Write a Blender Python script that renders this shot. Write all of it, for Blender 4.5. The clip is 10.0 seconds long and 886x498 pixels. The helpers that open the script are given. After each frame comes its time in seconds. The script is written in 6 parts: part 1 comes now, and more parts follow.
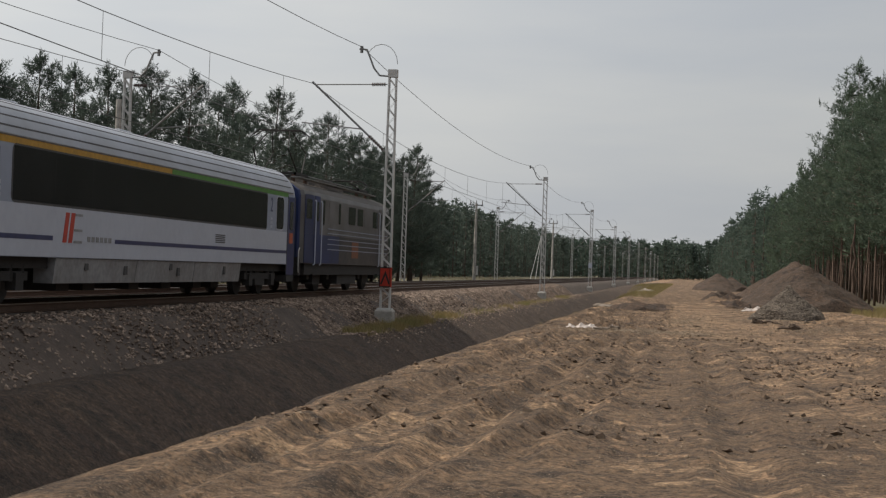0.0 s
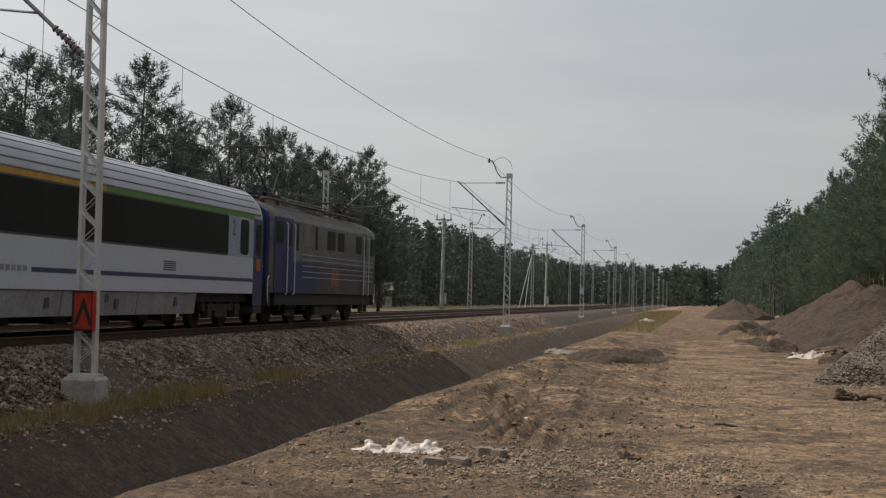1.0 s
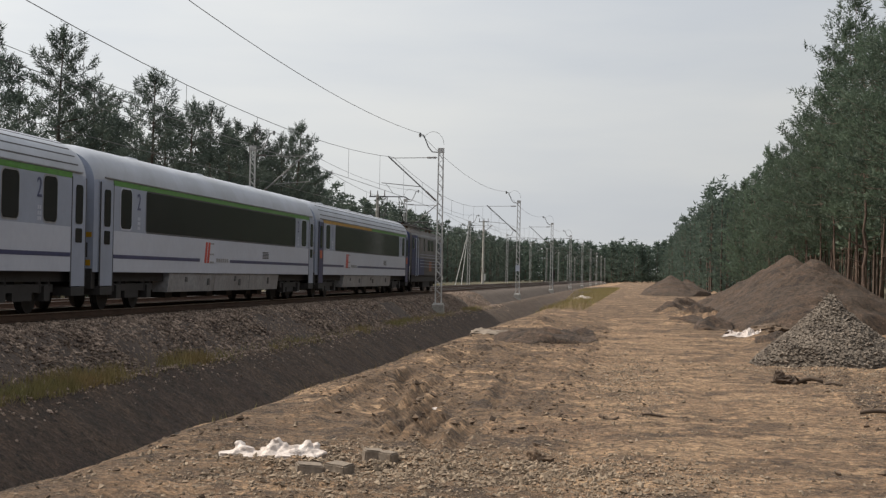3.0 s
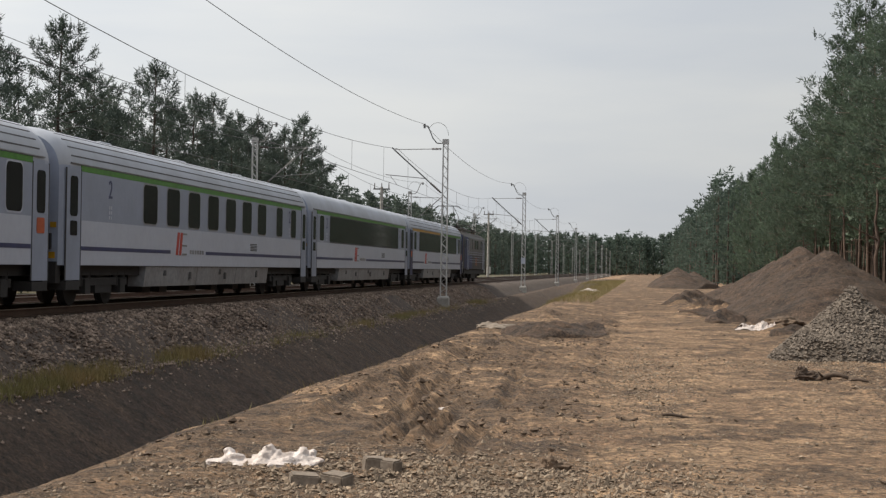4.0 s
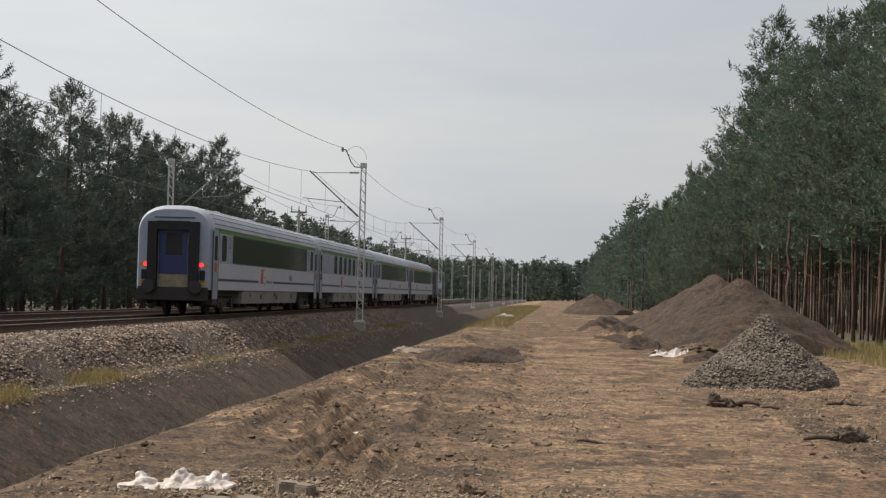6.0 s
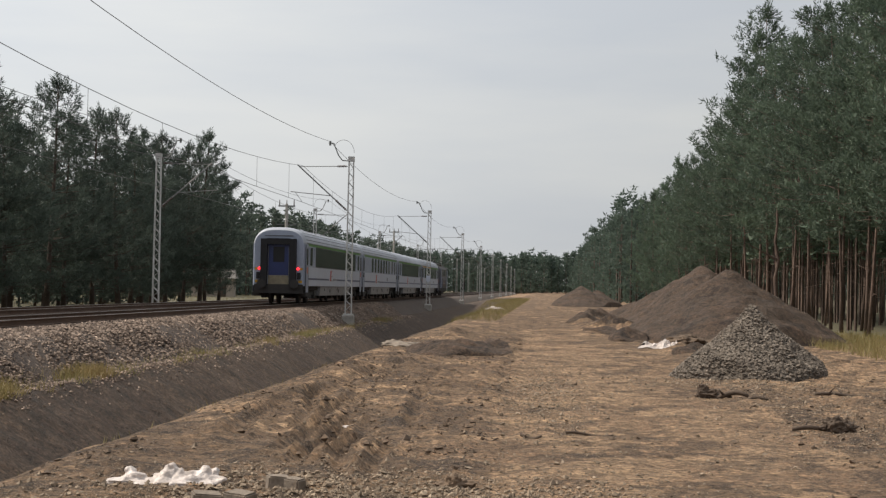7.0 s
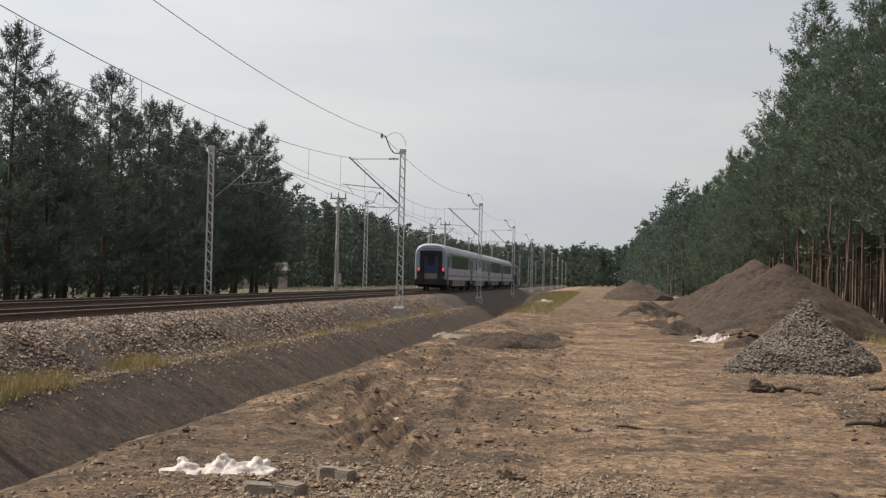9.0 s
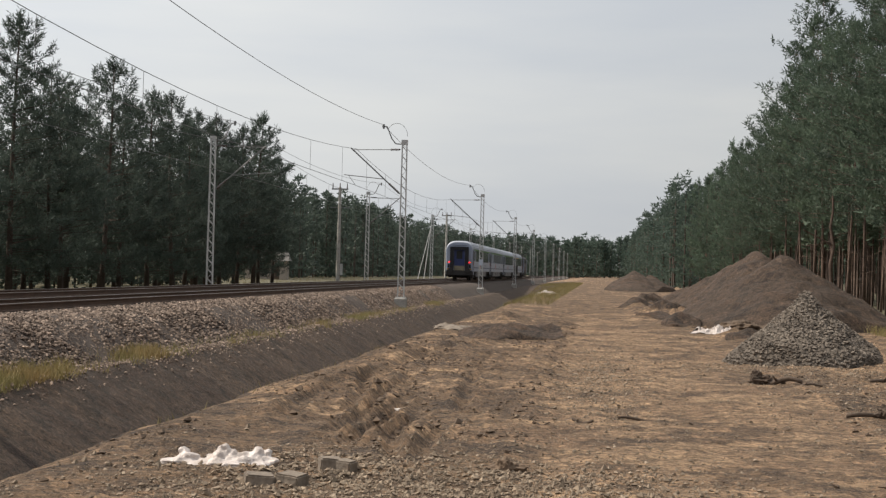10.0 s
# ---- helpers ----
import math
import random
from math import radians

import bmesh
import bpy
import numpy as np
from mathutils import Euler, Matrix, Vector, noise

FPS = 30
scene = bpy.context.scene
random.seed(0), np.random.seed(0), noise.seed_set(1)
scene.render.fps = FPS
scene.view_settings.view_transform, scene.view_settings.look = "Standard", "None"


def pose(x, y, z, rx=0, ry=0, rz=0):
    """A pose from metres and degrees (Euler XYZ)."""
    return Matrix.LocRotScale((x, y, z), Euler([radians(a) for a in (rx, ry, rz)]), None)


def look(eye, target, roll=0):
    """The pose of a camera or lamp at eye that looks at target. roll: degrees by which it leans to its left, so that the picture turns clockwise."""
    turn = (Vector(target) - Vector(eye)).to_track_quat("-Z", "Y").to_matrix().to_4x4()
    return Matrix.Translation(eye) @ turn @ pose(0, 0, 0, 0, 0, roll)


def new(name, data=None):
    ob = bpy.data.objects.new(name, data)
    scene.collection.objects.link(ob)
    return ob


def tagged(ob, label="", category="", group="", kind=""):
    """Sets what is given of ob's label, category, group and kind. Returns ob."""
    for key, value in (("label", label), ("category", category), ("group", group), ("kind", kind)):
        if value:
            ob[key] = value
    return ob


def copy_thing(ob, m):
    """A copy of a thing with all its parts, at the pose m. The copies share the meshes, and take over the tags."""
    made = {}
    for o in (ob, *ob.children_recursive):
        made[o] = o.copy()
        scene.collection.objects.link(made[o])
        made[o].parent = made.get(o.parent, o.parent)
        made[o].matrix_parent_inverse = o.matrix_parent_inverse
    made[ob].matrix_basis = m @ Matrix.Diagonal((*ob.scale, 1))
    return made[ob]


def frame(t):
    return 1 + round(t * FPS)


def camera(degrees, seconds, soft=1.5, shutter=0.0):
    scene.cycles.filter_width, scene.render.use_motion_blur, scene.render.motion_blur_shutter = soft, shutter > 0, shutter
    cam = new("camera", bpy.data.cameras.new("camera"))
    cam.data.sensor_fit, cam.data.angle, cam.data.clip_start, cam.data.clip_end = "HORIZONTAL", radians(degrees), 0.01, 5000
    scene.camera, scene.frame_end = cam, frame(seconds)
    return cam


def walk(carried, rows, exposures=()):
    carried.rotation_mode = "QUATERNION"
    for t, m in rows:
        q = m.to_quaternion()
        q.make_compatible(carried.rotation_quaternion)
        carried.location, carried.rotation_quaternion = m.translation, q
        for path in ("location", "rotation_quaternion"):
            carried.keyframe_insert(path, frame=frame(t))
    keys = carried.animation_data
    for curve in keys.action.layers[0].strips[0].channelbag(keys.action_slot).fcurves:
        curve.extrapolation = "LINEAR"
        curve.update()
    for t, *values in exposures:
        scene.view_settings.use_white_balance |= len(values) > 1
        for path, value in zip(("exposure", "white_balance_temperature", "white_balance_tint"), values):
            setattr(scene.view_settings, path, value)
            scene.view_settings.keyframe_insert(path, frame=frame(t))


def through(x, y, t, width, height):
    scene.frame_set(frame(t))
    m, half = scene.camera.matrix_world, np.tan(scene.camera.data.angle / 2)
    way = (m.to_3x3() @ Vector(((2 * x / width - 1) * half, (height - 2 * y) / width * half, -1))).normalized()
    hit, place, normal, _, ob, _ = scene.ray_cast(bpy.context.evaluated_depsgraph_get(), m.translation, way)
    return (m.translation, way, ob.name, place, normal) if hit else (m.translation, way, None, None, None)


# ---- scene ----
cam = camera(31.17, 10.0, soft=1.3)


def stand(x, y, z, yaw, pitch, roll):
    """A camera pose: yaw to the left, pitch up, roll leaning left, in degrees."""
    return pose(x, y, z, 0, 0, yaw) @ pose(0, 0, 0, 90 + pitch, 0, 0) @ pose(0, 0, 0, 0, 0, roll)


PATH = [
    (0.0, 0.00, -33.00, 1.60, 8.747, 0.670, 2.009),
    (0.25, 0.00, -25.00, 1.60, 7.800, 0.480, 1.700),
    (0.5, 0.00, -16.40, 1.60, 8.241, 0.825, 1.331),
    (0.75, 0.00, -8.20, 1.60, 8.850, 1.500, 1.390),
    (1.0, 0.00, -3.35, 1.60, 9.139, 1.701, 1.442),
    (1.2, 0.00, -2.05, 1.60, 9.655, 1.504, 0.958),
    (1.5, 0.00, -1.52, 1.60, 9.832, 0.709, 0.936),
    (2.0, 0.24, -1.50, 1.62, 8.706, 0.951, 1.643),
    (2.5, 0.23, -1.55, 1.62, 6.898, 1.067, 1.155),
    (4.0, 0.00, 0.00, 1.60, 7.099, 0.690, 0.923),
    (4.5, 0.00, 0.00, 1.60, 7.012, 1.213, 0.793),
    (5.0, 0.00, 0.00, 1.60, 6.319, 0.941, 1.300),
    (5.5, 0.00, 0.00, 1.60, 5.264, 1.661, 1.104),
    (6.0, 0.00, 0.00, 1.60, 4.119, 1.632, 1.522),
    (7.5, 0.00, 0.00, 1.60, 3.622, 1.322, 1.079),
    (8.0, 0.00, 0.00, 1.60, 4.009, 1.380, 0.920),
    (8.5, 0.00, 0.00, 1.60, 4.742, 1.174, 1.523),
    (9.0, 0.00, 0.00, 1.60, 5.530, 1.089, 1.378),
    (9.5, 0.00, 0.00, 1.60, 5.352, 1.087, 1.614),
    (10.0, 0.00, 0.00, 1.60, 5.580, 0.758, 1.512),
]
walk(cam, [(t, stand(*p)) for t, *p in PATH],
     exposures=[(0.0, -0.3), (0.5, -0.28), (1.0, -0.34), (1.5, -0.15), (2.0, 0.02), (5.0, 0.02), (6.0, -0.06), (7.5, 0.02), (10.0, 0.0)])

# ---------------------------------------------------------------- sky and sun
SUN_AZ, SUN_EL = radians(84), radians(49)      # azimuth to the left of the line (+y)
TO_SUN = Vector((-math.sin(SUN_AZ) * math.cos(SUN_EL), math.cos(SUN_AZ) * math.cos(SUN_EL), math.sin(SUN_EL)))
world = bpy.data.worlds.new("hazy_sky")
scene.world = world
world.use_nodes = True
wn, wl = world.node_tree.nodes, world.node_tree.links
wn.clear()
w_out = wn.new("ShaderNodeOutputWorld")
w_bg = wn.new("ShaderNodeBackground")
w_sky = wn.new("ShaderNodeTexSky")
w_sky.sky_type, w_sky.sun_disc = "NISHITA", False
w_sky.sun_elevation, w_sky.sun_rotation = SUN_EL, -SUN_AZ
w_sky.dust_density = 3.0
w_scale = wn.new("ShaderNodeVectorMath")
w_scale.operation = "SCALE"
w_scale.inputs["Scale"].default_value = 0.07
w_tc = wn.new("ShaderNodeTexCoord")
w_map = wn.new("ShaderNodeMapping")
w_map.inputs["Scale"].default_value = (1.6, 1.6, 9.0)
w_noise = wn.new("ShaderNodeTexNoise")
w_noise.inputs["Scale"].default_value, w_noise.inputs["Detail"].default_value = 1.7, 6.0
w_ramp = wn.new("ShaderNodeValToRGB")
w_ramp.color_ramp.elements[0].position, w_ramp.color_ramp.elements[0].color = 0.34, (0.484, 0.506, 0.535, 1)
w_ramp.color_ramp.elements[1].position, w_ramp.color_ramp.elements[1].color = 0.62, (0.574, 0.58, 0.575, 1)
w_mix = wn.new("ShaderNodeMix")
w_mix.data_type = "RGBA"
w_mix.inputs[0].default_value = 0.88           # a thin veil of cloud covers most of the sky
wl.new(w_sky.outputs[0], w_scale.inputs[0])
wl.new(w_tc.outputs["Generated"], w_map.inputs["Vector"])
wl.new(w_map.outputs[0], w_noise.inputs["Vector"])
wl.new(w_noise.outputs[0], w_ramp.inputs[0])
wl.new(w_scale.outputs[0], w_mix.inputs[6])
wl.new(w_ramp.outputs[0], w_mix.inputs[7])
# the haze scatters forwards: brighter on the sun's side of the sky, dimmer behind the camera
w_dot = wn.new("ShaderNodeVectorMath")
w_dot.operation = "DOT_PRODUCT"
w_dot.inputs[1].default_value = tuple(TO_SUN)
wl.new(w_tc.outputs["Generated"], w_dot.inputs[0])
w_glow = wn.new("ShaderNodeMapRange")
w_glow.interpolation_type = "LINEAR"
w_glow.inputs[1].default_value, w_glow.inputs[2].default_value = -0.6, 1.0
w_glow.inputs[3].default_value, w_glow.inputs[4].default_value = 0.42, 2.2
wl.new(w_dot.outputs["Value"], w_glow.inputs[0])
wl.new(w_mix.outputs[2], w_bg.inputs[0])
wl.new(w_glow.outputs[0], w_bg.inputs[1])
wl.new(w_bg.outputs[0], w_out.inputs[0])

sun_data = bpy.data.lights.new("sun", "SUN")
sun_data.energy, sun_data.angle, sun_data.color = 4.3, radians(1.2), (1.0, 0.90, 0.76)
sun = new("sun", sun_data)
sun.matrix_world = look(TO_SUN * 100, (0, 0, 0))


# ---------------------------------------------------------------- materials
def material(name, base, rough=0.8, metal=0.0, second=None, scale=6.0, fine=60.0, bump=0.3, bump_dist=0.01, spots=None, spread=0.35, emit=None, rand=0.0, grain=0.45, island=1.0):
    """Principled material with two scales of variation in colour and a bump. Object coordinates in metres."""
    m = bpy.data.materials.new(name)
    m.use_nodes = True
    n, l = m.node_tree.nodes, m.node_tree.links
    b = n["Principled BSDF"]
    b.inputs["Roughness"].default_value, b.inputs["Metallic"].default_value = rough, metal
    if emit:
        b.inputs["Emission Color"].default_value, b.inputs["Emission Strength"].default_value = (*base, 1), emit
    second = second or tuple(c * 0.72 for c in base)
    tc = n.new("ShaderNodeTexCoord")
    a, f = n.new("ShaderNodeTexNoise"), n.new("ShaderNodeTexNoise")
    a.inputs["Scale"].default_value, a.inputs["Detail"].default_value = scale, 5.0
    f.inputs["Scale"].default_value, f.inputs["Detail"].default_value = fine, 4.0
    for t in (a, f):
        l.new(tc.outputs["Object"], t.inputs["Vector"])
    ramp = n.new("ShaderNodeValToRGB")
    ramp.color_ramp.elements[0].position, ramp.color_ramp.elements[0].color = 0.5 - spread / 2, (*second, 1)
    ramp.color_ramp.elements[1].position, ramp.color_ramp.elements[1].color = 0.5 + spread / 2, (*base, 1)
    l.new(a.outputs[0], ramp.inputs[0])
    mix = n.new("ShaderNodeMix")
    mix.data_type, mix.blend_type = "RGBA", "OVERLAY"
    mix.inputs[0].default_value = grain
    l.new(ramp.outputs[0], mix.inputs[6])
    l.new(f.outputs[0], mix.inputs[7])
    out = mix.outputs[2]
    if rand:
        info = n.new("ShaderNodeObjectInfo")
        geo = n.new("ShaderNodeNewGeometry")
        add = n.new("ShaderNodeMath")
        add.operation = "MULTIPLY_ADD"
        add.inputs[1].default_value = island
        l.new(geo.outputs["Random Per Island"], add.inputs[0])
        l.new(info.outputs["Random"], add.inputs[2])
        rng = n.new("ShaderNodeMapRange")
        rng.inputs[1].default_value, rng.inputs[2].default_value = 0.0, 1.0 + island
        rng.inputs[3].default_value, rng.inputs[4].default_value = 1 - rand, 1 + rand
        l.new(add.outputs[0], rng.inputs[0])
        mul = n.new("ShaderNodeVectorMath")
        mul.operation = "SCALE"
        l.new(out, mul.inputs[0])
        l.new(rng.outputs[0], mul.inputs["Scale"])
        out = mul.outputs[0]
    l.new(out, b.inputs["Base Color"])
    if bump:
        bp = n.new("ShaderNodeBump")
        bp.inputs["Strength"].default_value, bp.inputs["Distance"].default_value = bump, bump_dist
        l.new(f.outputs[0], bp.inputs["Height"])
        l.new(bp.outputs[0], b.inputs["Normal"])
    return m


def leaf_material(name, base, second, rand=0.45, through=0.25):
    m = material(name, base, 0.75, second=second, scale=0.6, fine=9.0, bump=0, rand=rand, spread=0.5, island=0.4)
    n, l = m.node_tree.nodes, m.node_tree.links
    b = n["Principled BSDF"]
    tr = n.new("ShaderNodeBsdfTranslucent")
    l.new(b.inputs["Base Color"].links[0].from_socket, tr.inputs[0])
    mx = n.new("ShaderNodeMixShader")
    mx.inputs[0].default_value = through
    l.new(b.outputs[0], mx.inputs[1])
    l.new(tr.outputs[0], mx.inputs[2])
    l.new(mx.outputs[0], n["Material Output"].inputs[0])
    return m




def soil_material(name, pale, mid, dark, speck):
    """Packed soil: broad damp and dry patches, crumbs, and specks of stone."""
    m = bpy.data.materials.new(name)
    m.use_nodes = True
    n, l = m.node_tree.nodes, m.node_tree.links
    b = n["Principled BSDF"]
    b.inputs["Roughness"].default_value = 0.95
    tc = n.new("ShaderNodeTexCoord")

    def tex(scale, detail, rough, low, high):
        t = n.new("ShaderNodeTexNoise")
        t.inputs["Scale"].default_value, t.inputs["Detail"].default_value, t.inputs["Roughness"].default_value = scale, detail, rough
        l.new(tc.outputs["Object"], t.inputs["Vector"])
        r = n.new("ShaderNodeMapRange")
        r.inputs[1].default_value, r.inputs[2].default_value = low, high
        l.new(t.outputs[0], r.inputs[0])
        return r.outputs[0]

    def blend(fac, a, c, mode="MIX"):
        x = n.new("ShaderNodeMix")
        x.data_type, x.blend_type = "RGBA", mode
        for k, v in ((0, fac), (6, a), (7, c)):
            if isinstance(v, bpy.types.NodeSocket):
                l.new(v, x.inputs[k])
            else:
                x.inputs[k].default_value = v if k == 0 else (*v, 1)
        return x.outputs[2]
    patches = tex(0.55, 9.0, 0.66, 0.42, 0.58)
    damp = tex(1.3, 9.0, 0.72, 0.50, 0.62)
    crumbs = tex(16.0, 6.0, 0.75, 0.32, 0.68)
    grit = tex(42.0, 3.0, 0.6, 0.57, 0.66)
    col = blend(patches, mid, pale)
    col = blend(damp, col, dark)
    col = blend(0.92, col, crumbs, "OVERLAY")
    clumps = tex(5.5, 8.0, 0.7, 0.38, 0.62)
    col = blend(0.45, col, clumps, "OVERLAY")
    col = blend(grit, col, speck)
    l.new(col, b.inputs["Base Color"])
    add = n.new("ShaderNodeMath")
    add.operation = "ADD"
    l.new(crumbs, add.inputs[0])
    l.new(grit, add.inputs[1])
    more = n.new("ShaderNodeMath")
    more.operation = "MULTIPLY_ADD"
    more.inputs[1].default_value = 2.0
    l.new(clumps, more.inputs[0])
    l.new(add.outputs[0], more.inputs[2])
    bp = n.new("ShaderNodeBump")
    bp.inputs["Strength"].default_value, bp.inputs["Distance"].default_value = 0.85, 0.026
    l.new(more.outputs[0], bp.inputs["Height"])
    l.new(bp.outputs[0], b.inputs["Normal"])
    return m


M_SOIL = soil_material("sandy_soil", (0.335, 0.218, 0.127), (0.207, 0.126, 0.072), (0.109, 0.066, 0.038), (0.375, 0.284, 0.192))
M_DAMP = soil_material("damp_turned_soil", (0.193, 0.121, 0.069), (0.120, 0.074, 0.043), (0.066, 0.042, 0.027), (0.287, 0.213, 0.146))
# brown ditch earth, with the shade of the bank put into its colour
M_EARTH = soil_material("shaded_ditch_earth", (0.092, 0.059, 0.038), (0.064, 0.040, 0.027), (0.036, 0.024, 0.016), (0.121, 0.084, 0.061))
M_BALLAST = material("ballast", (0.092, 0.067, 0.052), 0.95, second=(0.049, 0.035, 0.028), scale=1.2, fine=16.0, bump=1.0, bump_dist=0.05)
M_STONE = material("crushed_stone", (0.335, 0.255, 0.20), 0.9, second=(0.06, 0.04, 0.031), scale=3.0, fine=30.0, bump=0.3, rand=0.8)
M_GRAVEL = material("grey_gravel", (0.160, 0.133, 0.108), 0.9, second=(0.080, 0.064, 0.051), scale=3.0, fine=30.0, bump=0.3, rand=0.65)
M_PEBBLE = material("pale_pebble", (0.318, 0.247, 0.177), 0.9, second=(0.200, 0.148, 0.103), scale=3.0, fine=30.0, bump=0.3, rand=0.5)
M_PILE = soil_material("heaped_sand", (0.088, 0.055, 0.036), (0.060, 0.039, 0.026), (0.034, 0.022, 0.016), (0.117, 0.083, 0.058))
M_CLOD = material("dark_clod", (0.143, 0.098, 0.066), 0.95, scale=4.0, fine=25.0, bump=0.8, rand=0.3)
M_RAIL = material("rusty_rail", (0.111, 0.064, 0.043), 0.7, 0.3, scale=2.0, fine=40.0)
M_RAILHEAD = material("polished_rail_head", (0.42, 0.39, 0.37), 0.35, 0.9, scale=2.0, fine=40.0, bump=0.05)
M_SLEEPER = material("concrete_sleeper", (0.136, 0.112, 0.096), 0.9, scale=3.0, fine=30.0, rand=0.2)
M_MAST = material("weathered_grey_paint", (0.570, 0.570, 0.561), 0.6, 0.0, second=(0.405, 0.396, 0.386), scale=2.0, fine=40.0, bump=0.15)
M_CONC = material("cast_concrete", (0.44, 0.42, 0.39), 0.9, second=(0.28, 0.265, 0.24), scale=3.0, fine=35.0, bump=0.4)
M_STEEL = material("dark_galvanised_steel", (0.2, 0.2, 0.2), 0.5, 0.4, scale=4.0, fine=40.0, bump=0.1)
M_WIRE = material("tarnished_copper_wire", (0.075, 0.07, 0.068), 0.5, 0.4, scale=4.0, bump=0)
M_INSUL = material("brown_glazed_insulator", (0.07, 0.04, 0.03), 0.25, scale=6.0, bump=0)
M_BARK = material("pine_bark", (0.158, 0.107, 0.083), 0.95, second=(0.071, 0.050, 0.040), scale=1.5, fine=12.0, bump=0.9, bump_dist=0.02, rand=0.5)
M_BARKD = material("dark_pine_bark", (0.085, 0.062, 0.05), 0.95, second=(0.05, 0.038, 0.03), scale=1.5, fine=12.0, bump=0.9, bump_dist=0.02, rand=0.3)
M_NEEDLE = leaf_material("pine_needles", (0.104, 0.143, 0.093), (0.058, 0.087, 0.065), through=0.34)
M_NEEDLED = leaf_material("dark_pine_needles", (0.083, 0.108, 0.085), (0.057, 0.079, 0.066), rand=0.3, through=0.35)
# far needles: a mild bluish tint in the colour stands in for haze
M_NEEDLEF = leaf_material("haze_tinted_far_needles", (0.090, 0.123, 0.095), (0.067, 0.098, 0.080), rand=0.2, through=0.5)
M_GRASS = leaf_material("fresh_grass", (0.166, 0.166, 0.061), (0.267, 0.186, 0.081), rand=0.5)
M_FLOOR = material("needle_litter", (0.117, 0.095, 0.059), 0.95, second=(0.077, 0.077, 0.041), scale=0.7, fine=9.0, bump=0.8, bump_dist=0.05)
M_PLASTIC = material("crumpled_white_film", (0.582, 0.522, 0.492), 0.5, second=(0.428, 0.359, 0.316), scale=9.0, fine=40.0, bump=0.4)
M_WOOD = material("dead_wood", (0.10, 0.07, 0.05), 0.9, second=(0.06, 0.042, 0.03), scale=4.0, fine=30.0, bump=0.7)
M_WHITE = material("white_coach_paint", (0.475, 0.51, 0.60), 0.4, second=(0.44, 0.47, 0.55), scale=0.5, fine=6.0, bump=0.02, grain=0.1)
M_GREY = material("grey_coach_paint", (0.29, 0.33, 0.43), 0.45, second=(0.255, 0.29, 0.37), scale=0.8, fine=6.0, bump=0.02, grain=0.1)
M_ROOF = material("silver_roof_paint", (0.385, 0.415, 0.48), 0.55, 0.0, second=(0.31, 0.33, 0.37), scale=0.6, fine=5.0, bump=0.03, grain=0.1)
M_SEAM = material("dark_roof_seam", (0.07, 0.07, 0.075), 0.7, bump=0)
M_SKIRT = material("grey_skirt_paint", (0.27, 0.28, 0.30), 0.5, second=(0.19, 0.19, 0.195), scale=1.2, fine=8.0, bump=0.03)
M_BLUE = material("deep_blue_paint", (0.014, 0.028, 0.125), 0.4, scale=1.0, fine=8.0, bump=0.02, grain=0.1)
M_NAVY = material("navy_stripe_paint", (0.03, 0.04, 0.13), 0.4, bump=0, grain=0.1)
M_GREEN = material("lime_green_paint", (0.070, 0.252, 0.021), 0.4, bump=0, grain=0.1)
M_YELLOW = material("amber_yellow_paint", (0.508, 0.279, 0.016), 0.4, bump=0, grain=0.1)
M_RED = material("signal_red_paint", (0.50, 0.045, 0.025), 0.45, bump=0)
M_ORANGE = material("glowing_orange_display", (0.36, 0.07, 0.02), 0.4, bump=0, emit=0.08)
M_RUBBLE = material("dirty_concrete", (0.243, 0.199, 0.158), 0.95, second=(0.138, 0.110, 0.086), scale=5.0, fine=35.0, bump=0.5)
M_GLASS = material("tinted_window_glass", (0.03, 0.03, 0.033), 0.12, scale=0.8, bump=0, grain=0.1)
M_GLASS.node_tree.nodes["Principled BSDF"].inputs["Specular IOR Level"].default_value = 0.18
M_BLACK = material("sooty_underframe", (0.028, 0.026, 0.026), 0.8, scale=2.0, fine=20.0, bump=0.3)
M_RUBBER = material("gangway_rubber", (0.011, 0.011, 0.014), 0.8, bump=0.1)
M_CREAM = material("faded_cream_panel", (0.2, 0.175, 0.12), 0.6, bump=0.05)
M_TAIL = material("red_tail_light", (1.0, 0.03, 0.04), 0.3, bump=0, emit=2.2)
M_LBLUE = material("loco_blue_paint", (0.010, 0.027, 0.119), 0.55, second=(0.007, 0.017, 0.072), scale=1.0, fine=8.0, bump=0.03, grain=0.1)
M_LGREY = material("loco_grey_paint", (0.140, 0.140, 0.145), 0.55, second=(0.085, 0.082, 0.082), scale=0.9, fine=7.0, bump=0.03, grain=0.1)
M_LGRIME = material("grimy_loco_side", (0.070, 0.061, 0.056), 0.65, second=(0.038, 0.036, 0.040), scale=0.9, fine=7.0, bump=0.03)
M_LROOF = material("sooty_loco_roof", (0.07, 0.058, 0.05), 0.8, second=(0.04, 0.035, 0.032), scale=1.0, fine=8.0, bump=0.1)
M_PLASTER = material("pale_plaster", (0.34, 0.29, 0.24), 0.9, scale=1.0, fine=20.0)
M_TILEROOF = material("dull_roof_sheet", (0.13, 0.12, 0.11), 0.7, scale=1.0, fine=20.0)


